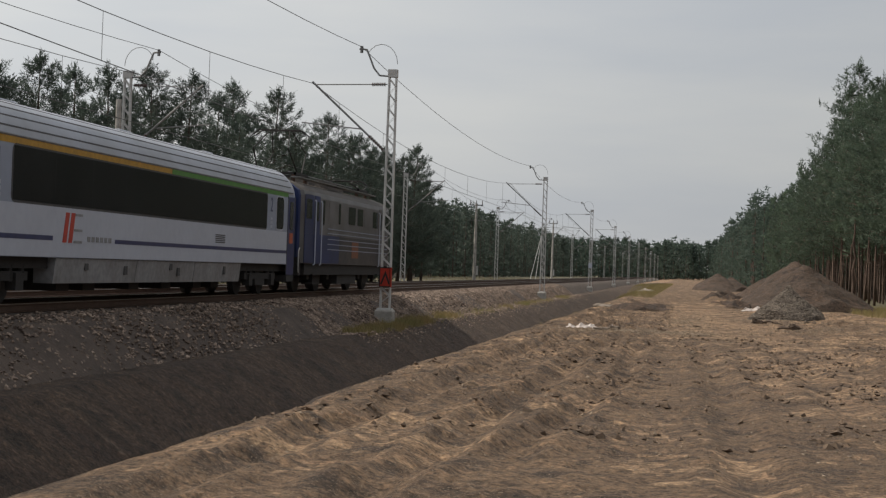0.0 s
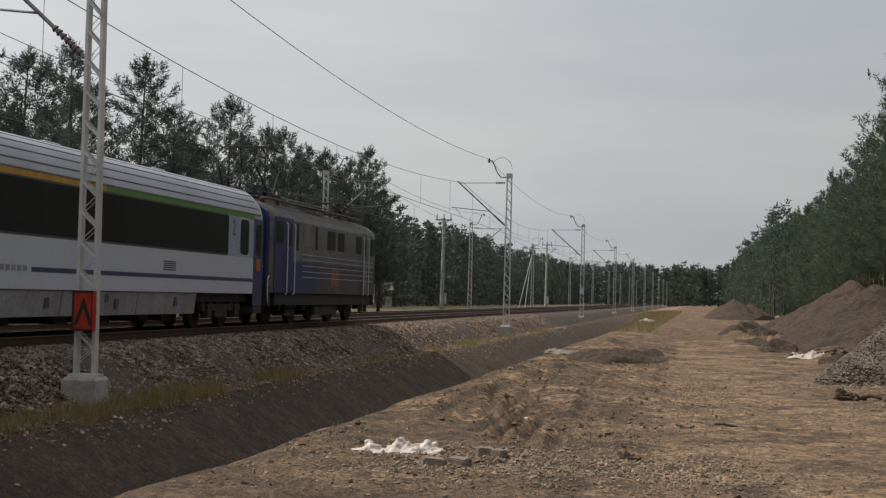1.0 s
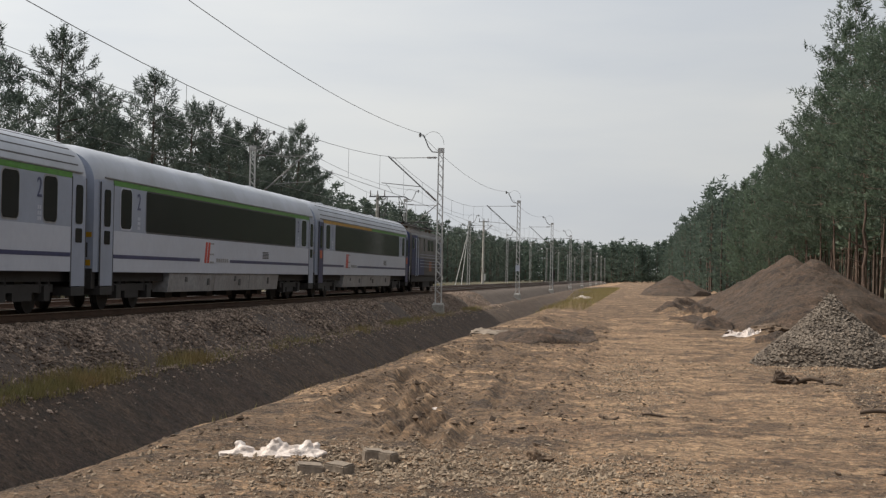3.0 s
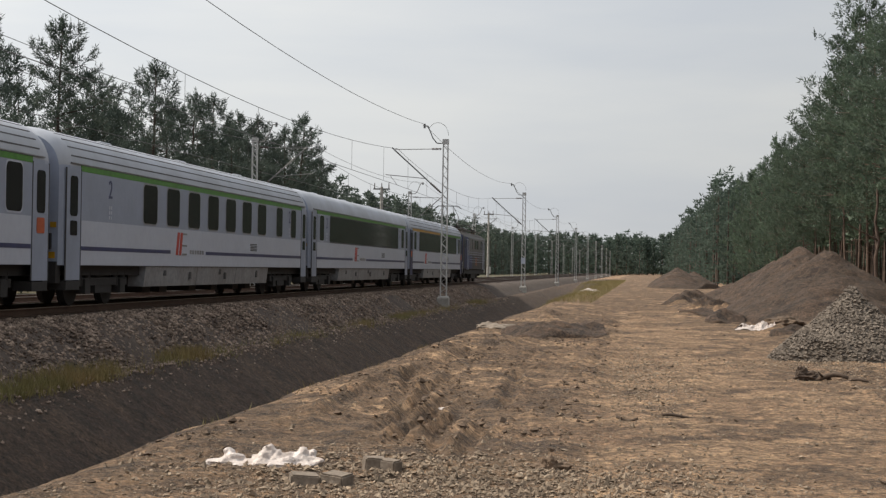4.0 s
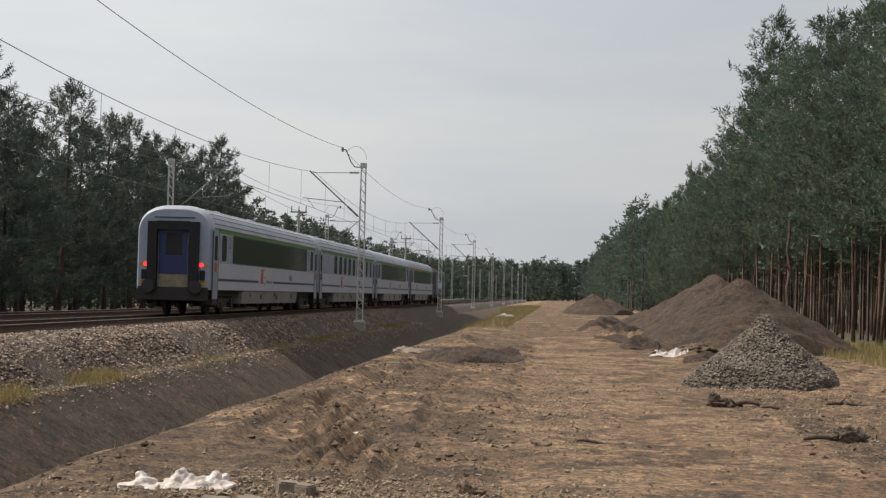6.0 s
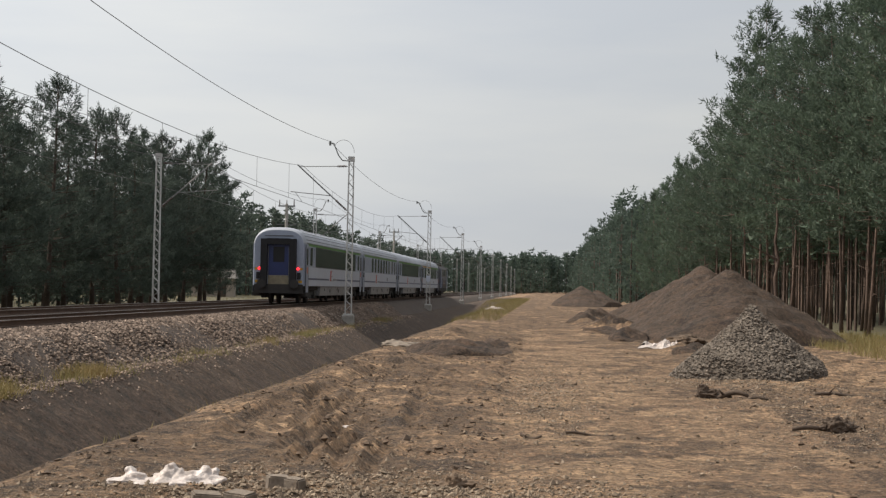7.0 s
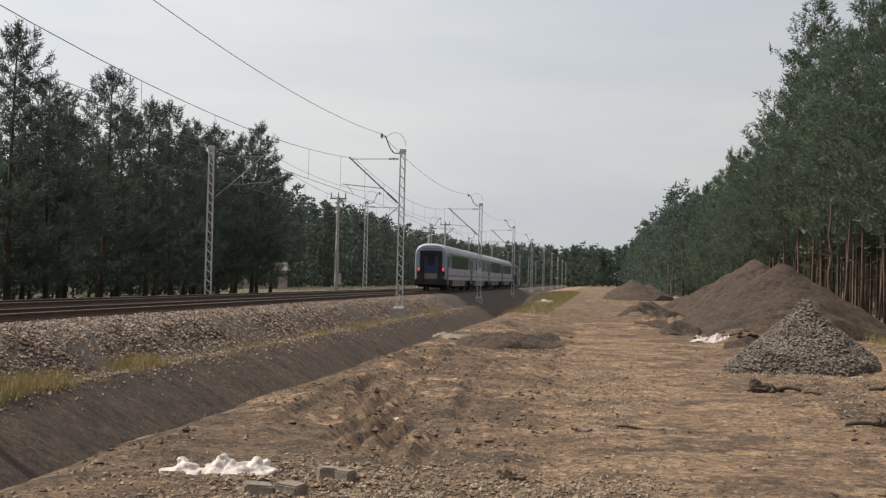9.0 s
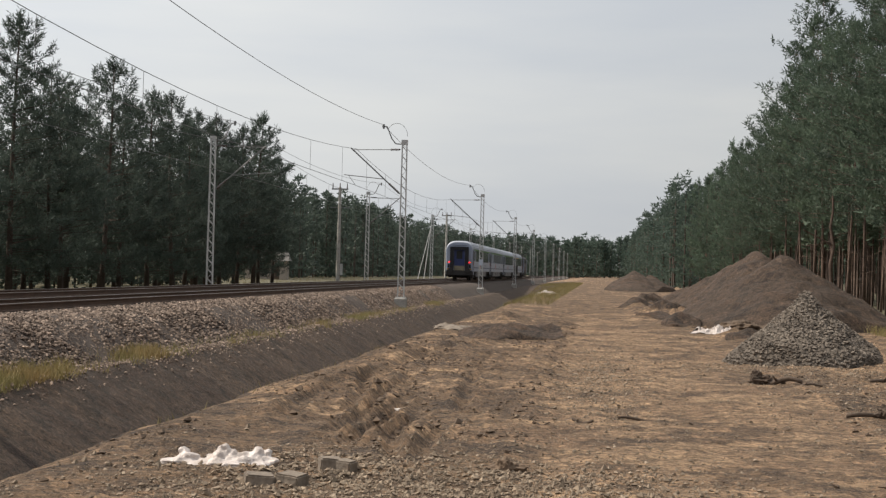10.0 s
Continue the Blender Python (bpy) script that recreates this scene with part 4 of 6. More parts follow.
def build_loco():
    L = 16.5
    t = thing("electric_locomotive", pose(0, 0, 0), "blue and grey four-axle electric locomotive with raised pantograph", "locomotive")
    w = 1.5

    def prof(i=0.0, top=0.0):
        return [(w - i, 1.0), (w - i, 1.9), (w - i, 2.45), (w - i, 3.25), (w - i - 0.05, 3.42), (w - i - 0.32, 3.62), (0.7, 3.78 - top), (0.0, 3.83 - top)]
    rings = ((0.62, 0.12, 0.05, 0), (0.75, 0.02, 0.0, 0), (2.2, 0, 0, 0), (L - 2.2, 0, 0, 0), (L - 0.75, 0.02, 0, 0), (L - 0.62, 0.12, 0.05, 0))
    cut = 5
    g, r = Geo(), Geo()
    for s in (1, -1):
        g.rings([[(s * x, y, z) for x, z in prof(i, lo)[:cut]][::-s] for y, i, lo, _ in rings], closed=False)
    part("body", g, M_LGREY, t, "weathered grey upper body")
    r.rings([[(-x, y, z) for x, z in prof(i, lo)[cut - 1:]] + [(x, y, z) for x, z in prof(i, lo)[cut - 1:][::-1]] for y, i, lo, _ in rings], closed=False)
    part("roof", r, M_LROOF, t, "sooty roof", smooth=True)
    for e in (0, 1):
        g = Geo()
        y, i, lo, _ = rings[0] if e == 0 else rings[-1]
        p = prof(i, lo)
        bulge = -0.14 if e == 0 else 0.14
        k = len(g.v)
        ring = [(x, y, z) for x, z in p] + [(-x, y, z) for x, z in p[::-1]]
        mid = [(x * 0.96, y + bulge * (1.0 if z < 2.4 else 0.6), z) for x, y, z in ring]
        g.rings([ring, mid], closed=True, caps=True)
        cab = part("cab_end", g, M_LBLUE, t, "deep blue cab end")
        yy = y + bulge * 0.7
        o = -0.1 if e == 0 else 0.1
        for a, b in ((-1.2, -0.42), (-0.36, 0.36), (0.42, 1.2)):
            part("windscreen", Geo().box(a, b, min(yy, yy + o), max(yy, yy + o), 2.5, 3.2), M_GLASS, cab)
        for s in (-1, 1):
            part("headlight", Geo().rod((s * 1.05, yy, 1.75), (s * 1.05, yy + o * 1.6, 1.75), 0.19, n=16), M_MAST, cab, "pale round headlight ring")
            part("headlight_glass", Geo().rod((s * 1.05, yy + o * 1.6, 1.75), (s * 1.05, yy + o * 1.75, 1.75), 0.13, n=16), M_GLASS, cab)
            part("buffer", Geo().rod((s * 0.875, y, 1.05), (s * 0.875, y + bulge * 3.6, 1.05), 0.11, n=12).rod((s * 0.875, y + bulge * 3.6, 1.05), (s * 0.875, y + bulge * 4.0, 1.05), 0.25, n=16), M_BLACK, t)
            part("handrail", Geo().pipe([(s * 1.42, yy + o * 0.8, 0.7), (s * 1.42, yy + o * 1.4, 0.8), (s * 1.42, yy + o * 1.4, 1.4), (s * 1.42, yy, 1.5)], 0.02), M_MAST, t)
        part("buffer_beam", Geo().box(-1.4, 1.4, min(y - 0.15, y + 0.15), max(y - 0.15, y + 0.15), 0.6, 1.2), M_BLACK, t)
    for s in (1, -1):
        part("lower_panel", side_panel(Geo(), 0.8, 6.1, 1.02, 2.0, s, 0.004, w), M_LBLUE, t, "blue lower side")
        part("lower_panel", side_panel(Geo(), 6.11, L - 0.8, 1.02, 2.0, s, 0.004, w), M_LGRIME, t, "grimy lower side")
        part("cab_side", side_panel(Geo(), 0.8, 2.05, 2.005, 3.3, s, 0.004, w), M_LBLUE, t, "blue cab side")
        part("orange_panel", side_panel(Geo(), 8.3, 9.5, 1.25, 1.85, s, 0.008, w), material("dull_orange_paint", (0.24, 0.085, 0.035), 0.6, bump=0.02), t, "dull orange panel")
        # pressed ribs; the paler colour paints the thin highlights along them
        g = Geo()
        for z in (1.5, 1.68, 1.86, 2.06, 2.22):
            side_panel(g, 4.2, L - 1.2, z, z + 0.03, s, 0.018, w)
        part("side_rib", g, M_GREY, t, "raised pressed ribs with highlights in their pale colour")
        for a, b, z0, z1 in ((0.95, 1.75, 2.5, 3.15), (3.3, 3.65, 2.35, 3.2), (5.9, 6.2, 2.45, 3.2), (7.6, 8.8, 2.5, 3.15), (9.2, 10.2, 2.5, 3.15), (12.2, 13.2, 2.5, 3.15), (L - 1.7, L - 0.95, 2.5, 3.15)):
            part("side_window", rounded_panel(Geo(), a, b, z0, z1, s, 0.07, 0.012, w), M_GLASS, t)
        for a in (2.15, L - 3.05):
            d = part("cab_door", side_panel(Geo(), a, a + 0.75, 1.0, 3.3, s, 0.014, w), M_LBLUE if a < 5 else M_LGREY, t, "cab door")
            part("door_window", rounded_panel(Geo(), a + 0.15, a + 0.6, 2.45, 3.1, s, 0.06, 0.022, w), M_GLASS, d)
            for y in (a - 0.08, a + 0.83):
                part("grab_rail", Geo().pipe([(s * (w + 0.02), y, 0.95), (s * (w + 0.07), y, 1.0), (s * (w + 0.07), y, 3.1), (s * (w + 0.02), y, 3.15)], 0.02), M_WHITE, d, "white grab rail")
            part("steps", Geo().box(min(s * 1.1, s * 1.5), max(s * 1.1, s * 1.5), a, a + 0.75, 0.3, 0.34).box(min(s * 1.1, s * 1.5), max(s * 1.1, s * 1.5), a, a + 0.75, 0.62, 0.66), M_BLACK, t)
        for a, b in ((4.3, 5.6), (10.5, 11.9)):
            part("louvre", side_panel(Geo(), a, b, 2.5, 3.2, s, 0.01, w), M_LGREY, t)
    g = Geo().box(-1.42, 1.42, 1.2, L - 1.2, 0.62, 1.0).box(-1.35, 1.35, 6.6, 9.9, 0.28, 0.62)
    part("underframe", g, M_BLACK, t)
    for y in (4.0, L - 4.0):
        build_bogie(t, y, 0.62, 3.05)
    for a, b, x, z in ((5.2, 6.4, 0.5, 4.05), (6.9, 9.6, 0.62, 4.1), (10.2, 11.2, 0.5, 4.0)):
        g = Geo().rings([[(-x, a, 3.72), (x, a, 3.72), (x, b, 3.72), (-x, b, 3.72)], [(-x * 0.9, a + 0.1, z), (x * 0.9, a + 0.1, z), (x * 0.9, b - 0.1, z), (-x * 0.9, b - 0.1, z)]])
        part("roof_box", g, M_LROOF, t)
    for s in (-1, 1):
        part("roof_walkway", Geo().box(min(s * 0.75, s * 1.05), max(s * 0.75, s * 1.05), 1.6, L - 1.6, 3.88, 3.92), M_STEEL, t)
        part("roof_conductor", Geo().pipe([(s * 0.3, 3.0, 4.15), (s * 0.3, L - 3.0, 4.15)], 0.02), M_STEEL, t)

    def panto(y, up):
        p = part("pantograph", Geo().box(-0.8, 0.8, y - 0.9, y - 0.82, 4.0, 4.08).box(-0.8, 0.8, y + 0.82, y + 0.9, 4.0, 4.08).box(-0.8, -0.72, y - 0.9, y + 0.9, 4.0, 4.08).box(0.72, 0.8, y - 0.9, y + 0.9, 4.0, 4.08), M_BLACK, t, "raised pantograph" if up else "folded pantograph")
        for s in (-1, 1):
            for e in (-1, 1):
                part("insulator", Geo().rod((s * 0.7, y + e * 0.85, 3.75), (s * 0.7, y + e * 0.85, 4.0), 0.07, n=8), M_INSUL, p)
        top = 5.56 if up else 4.42
        knee = (1.28, 4.85) if up else (1.5, 4.25)
        for s in (-1, 1):
            for e in (-1, 1):
                part("arm", Geo().rod((s * 0.7, y + e * 0.3, 4.08), (s * 0.6, y + e * knee[0], knee[1]), 0.026).rod((s * 0.6, y + e * knee[0], knee[1]), (s * 0.35, y + e * 0.12, top), 0.02), M_BLACK, p)
        g = Geo()
        for e in (-0.2, 0.2):
            g.pipe([(-0.95, y + e, top - 0.18), (-0.72, y + e, top), (0.72, y + e, top), (0.95, y + e, top - 0.18)], 0.022)
        part("collector_bow", g, M_BLACK, p)
    panto(3.0, True)
    panto(L - 3.0, False)
    return t


COACHES = [
    build_coach("white and grey coach with long windows and lit red tail lamps", True, True, (M_GREY, M_GREY), "long", 10.0, last=True),
    build_coach("white and grey compartment coach with separate windows", True, True, (M_GREY, M_GREY), "single", 8.9),
    build_coach("white and grey coach with long windows and smooth roof", False, True, (M_GREY, M_GREY), "long", 9.8),
    build_coach("white and grey coach with amber first-class band and blue doors", True, True, (M_BLUE, M_BLUE), "long", 6.6, first_class=True),
]
LOCO = build_loco()


# ---------------------------------------------------------------- heaps beside the road
def heap(name, cx, cy, rx, ry, h, mat, label, cat, peaks=((0, 0, 1),), rough=0.12, seed=1, turn=0.0, res=(110, 60)):
    n, m = res
    ang = np.linspace(0, 2 * math.pi, n, endpoint=False)
    rad = np.linspace(0, 1, m) ** 0.9
    A, R = np.meshgrid(ang, rad)
    wob = 1 + 0.10 * np.sin(3 * A + seed) + 0.06 * np.sin(5 * A + 2 * seed)
    X, Y = rx * R * np.cos(A) * wob, ry * R * np.sin(A) * wob
    Z = np.zeros_like(X)
    for px, py, ph in peaks:
        d = np.hypot((X - px * rx) / rx, (Y - py * ry) / ry)
        cone = ph * np.clip(1 - d / (0.98 - 0.4 * math.hypot(px, py) + 0.001), 0, 1)
        Z = np.maximum(Z, np.where(cone > 0.86 * ph, 0.86 * ph + 0.14 * ph * np.sin(np.clip((cone / ph - 0.86) / 0.14, 0, 1) * 1.3), cone))
    Z = h * Z + rough * np.clip(Z * 4, 0, 1) * (smooth_noise((X + cx) / 1.1, (Y + cy) / 1.1, seed) + 0.6 * smooth_noise((X + cx) / 0.4, (Y + cy) / 0.4, seed + 1) )
    ct, st = math.cos(turn), math.sin(turn)
    WX, WY = cx + X * ct - Y * st, cy + X * st + Y * ct
    Z = Z + ground_z(WX, WY) + 0.03 - 0.35 * np.clip((R - 0.9) / 0.1, 0, 1)
    i = np.arange(n * m).reshape(m, n)
    f = np.stack([i[:-1, :], np.roll(i[:-1, :], -1, 1), np.roll(i[1:, :], -1, 1), i[1:, :]], -1).reshape(-1, 4)
    me = mesh_arrays(name, np.stack([WX, WY, Z], -1).reshape(-1, 3), f[:, ::-1], mat, True)
    return lone(name, me, label, cat, "heaps beside the road"), (WX, WY, Z)


heap("sand_mound", 6.4, 56.0, 4.0, 8.0, 2.3, M_PILE, "tall brown sand heap at the forest edge", "sand heap", ((0.0, 0.0, 1.0), (-0.1, 0.35, 0.85)), 0.12, 2)
heap("sand_mound", 6.5, 69.0, 3.9, 9.0, 2.75, M_PILE, "long brown sand heap with a rounded crest", "sand heap", ((0.05, -0.1, 1.0), (-0.15, 0.3, 0.8)), 0.10, 5)
heap("sand_mound", 4.0, 160.0, 3.6, 8.0, 2.0, M_PILE, "distant brown sand heap beside the road", "sand heap", ((-0.1, 0, 1.0), (0.35, 0.1, 0.8)), 0.1, 7)
heap("sand_mound", 5.9, 104.0, 2.0, 5.0, 0.85, M_PILE, "low brown sand heap", "sand heap", ((0, 0, 1.0),), 0.12, 9)
_, (hx, hy, hz) = heap("gravel_mound", 4.0, 31.0, 1.54, 1.8, 1.32, M_GRAVEL, "conical heap of grey crushed gravel", "gravel heap", ((0, 0, 1.0),), 0.05, 11)


def gravel_on_heap():
    rng = np.random.default_rng(21)
    n = 9000
    m, k = hx.shape
    r = rng.random(n) ** 0.5 * (m - 1.01)
    a = rng.integers(0, k, n)
    i, f, u = r.astype(int), r - r.astype(int), rng.random(n)

    def at(g):
        g2 = np.roll(g, -1, 1)
        return ((g[i, a] * (1 - f) + g[i + 1, a] * f) * (1 - u) + (g2[i, a] * (1 - f) + g2[i + 1, a] * f) * u)
    p = np.stack([at(hx), at(hy), at(hz) + 0.012], -1)
    s = rng.uniform(0.022, 0.062, n)
    lone("gravel_stones", stones("gravel_stone", p, s, M_GRAVEL, 22), "loose grey gravel on the heap", "gravel", kind="stuff")


gravel_on_heap()


# ---------------------------------------------------------------- trees
def needles(rng, centres, per, clump, length, width, up=0.35):
    """Tufts of narrow triangles round each centre."""
    n = len(centres) * per
    c = np.repeat(centres, per, 0)
    d = rng.normal(0, 1, (n, 3))
    d /= np.linalg.norm(d, axis=1)[:, None]
    d[:, 2] = np.abs(d[:, 2]) * 0.6 + d[:, 2] * 0.4 + up * 0.3
    base = c + d * clump * rng.uniform(0.15, 1.15, (n, 1)) * np.array([1, 1, 0.6])
    e = rng.normal(0, 1, (n, 3))
    s = np.cross(d, e)
    s /= np.linalg.norm(s, axis=1)[:, None] + 1e-9
    ln = length * rng.uniform(0.6, 1.3, (n, 1))
    v = np.stack([base - s * width, base + s * width, base + d * ln], 1).reshape(-1, 3)
    return v, np.arange(n * 3).reshape(-1, 3)


def tufts(rng, centres, axes, per, reach, length, width):
    """Upturned brushes of narrow needles along each axis."""
    n = len(centres) * per
    c, a = np.repeat(centres, per, 0), np.repeat(axes, per, 0)
    d = rng.normal(0, 1, (n, 3))
    d /= np.linalg.norm(d, axis=1)[:, None]
    base = c + a * reach * rng.uniform(-0.25, 1.0, (n, 1)) + d * 0.15 * rng.random((n, 1))
    out = 0.8 * d + 0.55 * a
    side = np.cross(out, rng.normal(0, 1, (n, 3)))
    side /= np.linalg.norm(side, axis=1)[:, None] + 1e-9
    ln = length * rng.uniform(0.6, 1.3, (n, 1))
    v = np.stack([base - side * width, base + side * width, base + out * ln], 1).reshape(-1, 3)
    return v, np.arange(n * 3).reshape(-1, 3)


def pine_meshes(seed, h, bare, radius, branches, per, length, width, trunk_r, needle, bark, ragged=0.2, point=0.75, dense=2.6):
    """Trunk and crown meshes of one pine of height h; bare: share of the trunk with no living branch."""
    rng = np.random.default_rng(seed)
    g = Geo()
    bend = rng.normal(0, 0.12, 2)
    axis = [(bend[0] * math.sin(k / 8 * 3), bend[1] * math.sin(k / 8 * 2.4), h * 0.97 * k / 8) for k in range(9)]
    rad = [trunk_r * (1 - 0.86 * k / 8) * (1.25 if k == 0 else 1) for k in range(9)]
    rings = [[(x + r * math.cos(a), y + r * math.sin(a), z) for a in np.linspace(0, 2 * math.pi, 8, endpoint=False)] for (x, y, z), r in zip(axis, rad)]
    g.rings(rings)
    h0 = h * bare
    centres, axes = [], []
    lop = rng.uniform(0, 6.28)
    for k in range(branches):
        u = (k + rng.random()) / branches
        z = h0 + (h * 0.97 - h0) * u
        a = rng.uniform(0, 2 * math.pi)
        env = min(1.0, (u + 0.2) / 0.45) * (1 - u) ** point
        whorl = 0.86 + 0.14 * math.sin(z * 5.2 + seed)
        ln = max(0.22, radius * env * whorl * float(np.clip(1 + ragged * rng.normal() + 0.15 * math.cos(a - lop), 0.4, 1.35)))
        i = min(7, int(z / (h * 0.97) * 8))
        p0 = Vector((axis[i][0], axis[i][1], z))
        low = rng.uniform(-0.12, 0.18) + 0.4 * u
        pm = p0 + Vector((0.6 * ln * math.cos(a), 0.6 * ln * math.sin(a), 0.6 * ln * low))
        p1 = p0 + Vector((ln * math.cos(a), ln * math.sin(a), ln * (0.6 * low + 0.4 * (low + 0.45))))
        g.rod(p0, pm, 0.008 + 0.006 * ln, 0.005 + 0.003 * ln, 3).rod(pm, p1, 0.005 + 0.003 * ln, 0.003, 3)
        for _ in range(max(3, int(dense * ln + 2))):
            f = 1.0 - 0.7 * rng.random() ** 1.8
            q = p0.lerp(pm, f / 0.6) if f < 0.6 else pm.lerp(p1, (f - 0.6) / 0.4)
            w = 0.075 * ln + 0.04
            centres.append((q.x + rng.normal(0, w), q.y + rng.normal(0, w), q.z + rng.normal(0.03, 0.10)))
            d = Vector((math.cos(a) * 0.55 + rng.normal(0, 0.35), math.sin(a) * 0.55 + rng.normal(0, 0.35), 0.75)).normalized()
            axes.append(tuple(d))
    for k in range(5):      # the leader and its side shoots
        centres.append((axis[8][0] + rng.normal(0, 0.06), axis[8][1] + rng.normal(0, 0.06), h * (0.95 + 0.012 * k)))
        axes.append((rng.normal(0, 0.12), rng.normal(0, 0.12), 1.0))
    # dead snags low on the trunk
    for k in range(9 if bare > 0.2 else 3):
        z = h0 * rng.uniform(0.35, 1.0)
        a = rng.uniform(0, 6.28)
        ln = rng.uniform(0.4, 1.3)
        g.rod((0, 0, z), (ln * math.cos(a), ln * math.sin(a), z + rng.normal(0, 0.2)), 0.016, 0.005, 3)
    v, f = tufts(rng, np.array(centres), np.array(axes), per, 0.34, length, width)
    return g.mesh("trunk", bark, True), mesh_arrays("crown", v, f, needle)


def pine_set(count, seed0, **kw):
    return [pine_meshes(seed0 + k, **kw) for k in range(count)]


def plant(meshes, x, y, scale, turn, label, group, z=None):
    lean = (0.04 * math.sin(7.3 * y + x), 0.04 * math.sin(5.1 * y + 2 * x), turn)
    t = thing("pine_tree", Matrix.LocRotScale((x, y, float(ground_z(x, y)) - 0.05 if z is None else z), Euler(lean), (scale, scale, scale)), label, "pine tree", group)
    part("trunk", meshes[0], None, t)
    part("crown", meshes[1], None, t)


OPEN_PINES = pine_set(6, 100, h=13.0, bare=0.08, radius=4.2, branches=140, per=28, length=0.17, width=0.028, trunk_r=0.17, needle=M_NEEDLED, bark=M_BARKD, ragged=0.2, point=0.62, dense=3.0)
BACK_PINES = pine_set(4, 150, h=13.0, bare=0.05, radius=4.2, branches=90, per=12, length=0.26, width=0.055, trunk_r=0.17, needle=M_NEEDLED, bark=M_BARKD, ragged=0.2, point=0.6)
TALL_PINES = pine_set(6, 200, h=15.0, bare=0.29, radius=3.0, branches=100, per=23, length=0.18, width=0.03, trunk_r=0.075, needle=M_NEEDLE, bark=M_BARK, ragged=0.24, point=0.5)
LOW_PINES = pine_set(4, 400, h=15.0, bare=0.08, radius=3.0, branches=90, per=16, length=0.22, width=0.045, trunk_r=0.10, needle=M_NEEDLE, bark=M_BARK, ragged=0.26, point=0.62)
INNER_PINES = pine_set(4, 300, h=15.0, bare=0.33, radius=2.4, branches=46, per=10, length=0.3, width=0.065, trunk_r=0.07, needle=M_NEEDLE, bark=M_BARK, ragged=0.26, point=0.62)

# row of pines along the far side of the line, with the heights they show
LEFT_EDGE = [(8, 10), (14, 10.5), (20, 10), (25, 10.5), (30, 10.2), (34, 10.8), (40, 11), (44, 11.5), (48, 10.5), (51.5, 12.4), (55, 12.5), (60.8, 12), (66, 11.4), (70.5, 13.8), (77.5, 14.2), (81, 12.0), (85, 11.4), (91.4, 13.8), (96, 11.8), (100.5, 12.9), (106, 13.4), (111, 12), (115, 13.1), (119, 12.4), (123, 13.5), (127.5, 13.2), (131.7, 14.6), (136, 12.6), (140, 11.4)]
rng_t = random.Random(5)
for k, (y, h) in enumerate(LEFT_EDGE):
    plant(OPEN_PINES[k % 6], -29.2 + rng_t.uniform(-0.5, 0.5), y, h / 12.9, rng_t.uniform(0, 6.28), "dark green pine with low branches beside the railway", "pines beyond the railway")
for row, (x, off) in enumerate(((-33.0, 2.5),)):
    for k in range(25):
        y = 8 + off + 5.4 * k + rng_t.uniform(-1, 1)
        plant(BACK_PINES[(k + 2 + row) % 4], x + rng_t.uniform(-1, 1), y, rng_t.uniform(0.70, 0.90), rng_t.uniform(0, 6.28), "dark green pine with low branches beside the railway", "pines beyond the railway")

RIGHT_EDGE = [(46, 13.0), (49, 13.6), (52, 13.5), (55, 13.8), (58, 14.0), (61, 13.2), (63.5, 14.3), (66.5, 13.6), (69.5, 14.6), (72.5, 13.4), (76, 15.4), (79, 14.4), (83, 15.0), (87, 15.0), (91, 16.4), (95.5, 18.9), (100, 16.6), (104, 13.9), (108, 14.2), (112, 13.6), (116, 12.4), (120, 12.8), (124, 11.8), (129, 12.4), (134, 11.8), (139, 12.3), (144, 12.6), (150, 14.0), (154, 14.6), (159, 12.8), (165, 12.6), (171, 13.0), (177, 12.6), (183, 13.2), (189, 12.8), (195, 13.4)]
for k, (y, h) in enumerate(RIGHT_EDGE):
    plant(TALL_PINES[k % 6] if y < 138 else LOW_PINES[k % 4], 12.4 + rng_t.uniform(-0.5, 0.5), y, h / 15.0, rng_t.uniform(0, 6.28), "tall pine with bare reddish trunk at the forest edge", "pines of the forest edge")
for row, x in enumerate((14.2, 16.3, 18.8)):
    for k in range(34):
        y = 45 + 4.4 * k + rng_t.uniform(-1.4, 1.4)
        shrink = 1.0 if y < 98 else 0.88
        plant(INNER_PINES[(k * 5 + row) % 4], x + rng_t.uniform(-0.8, 0.8), y, shrink * rng_t.uniform(0.72, 0.92), rng_t.uniform(0, 6.28), "tall pine with bare reddish trunk at the forest edge", "pines of the forest edge")


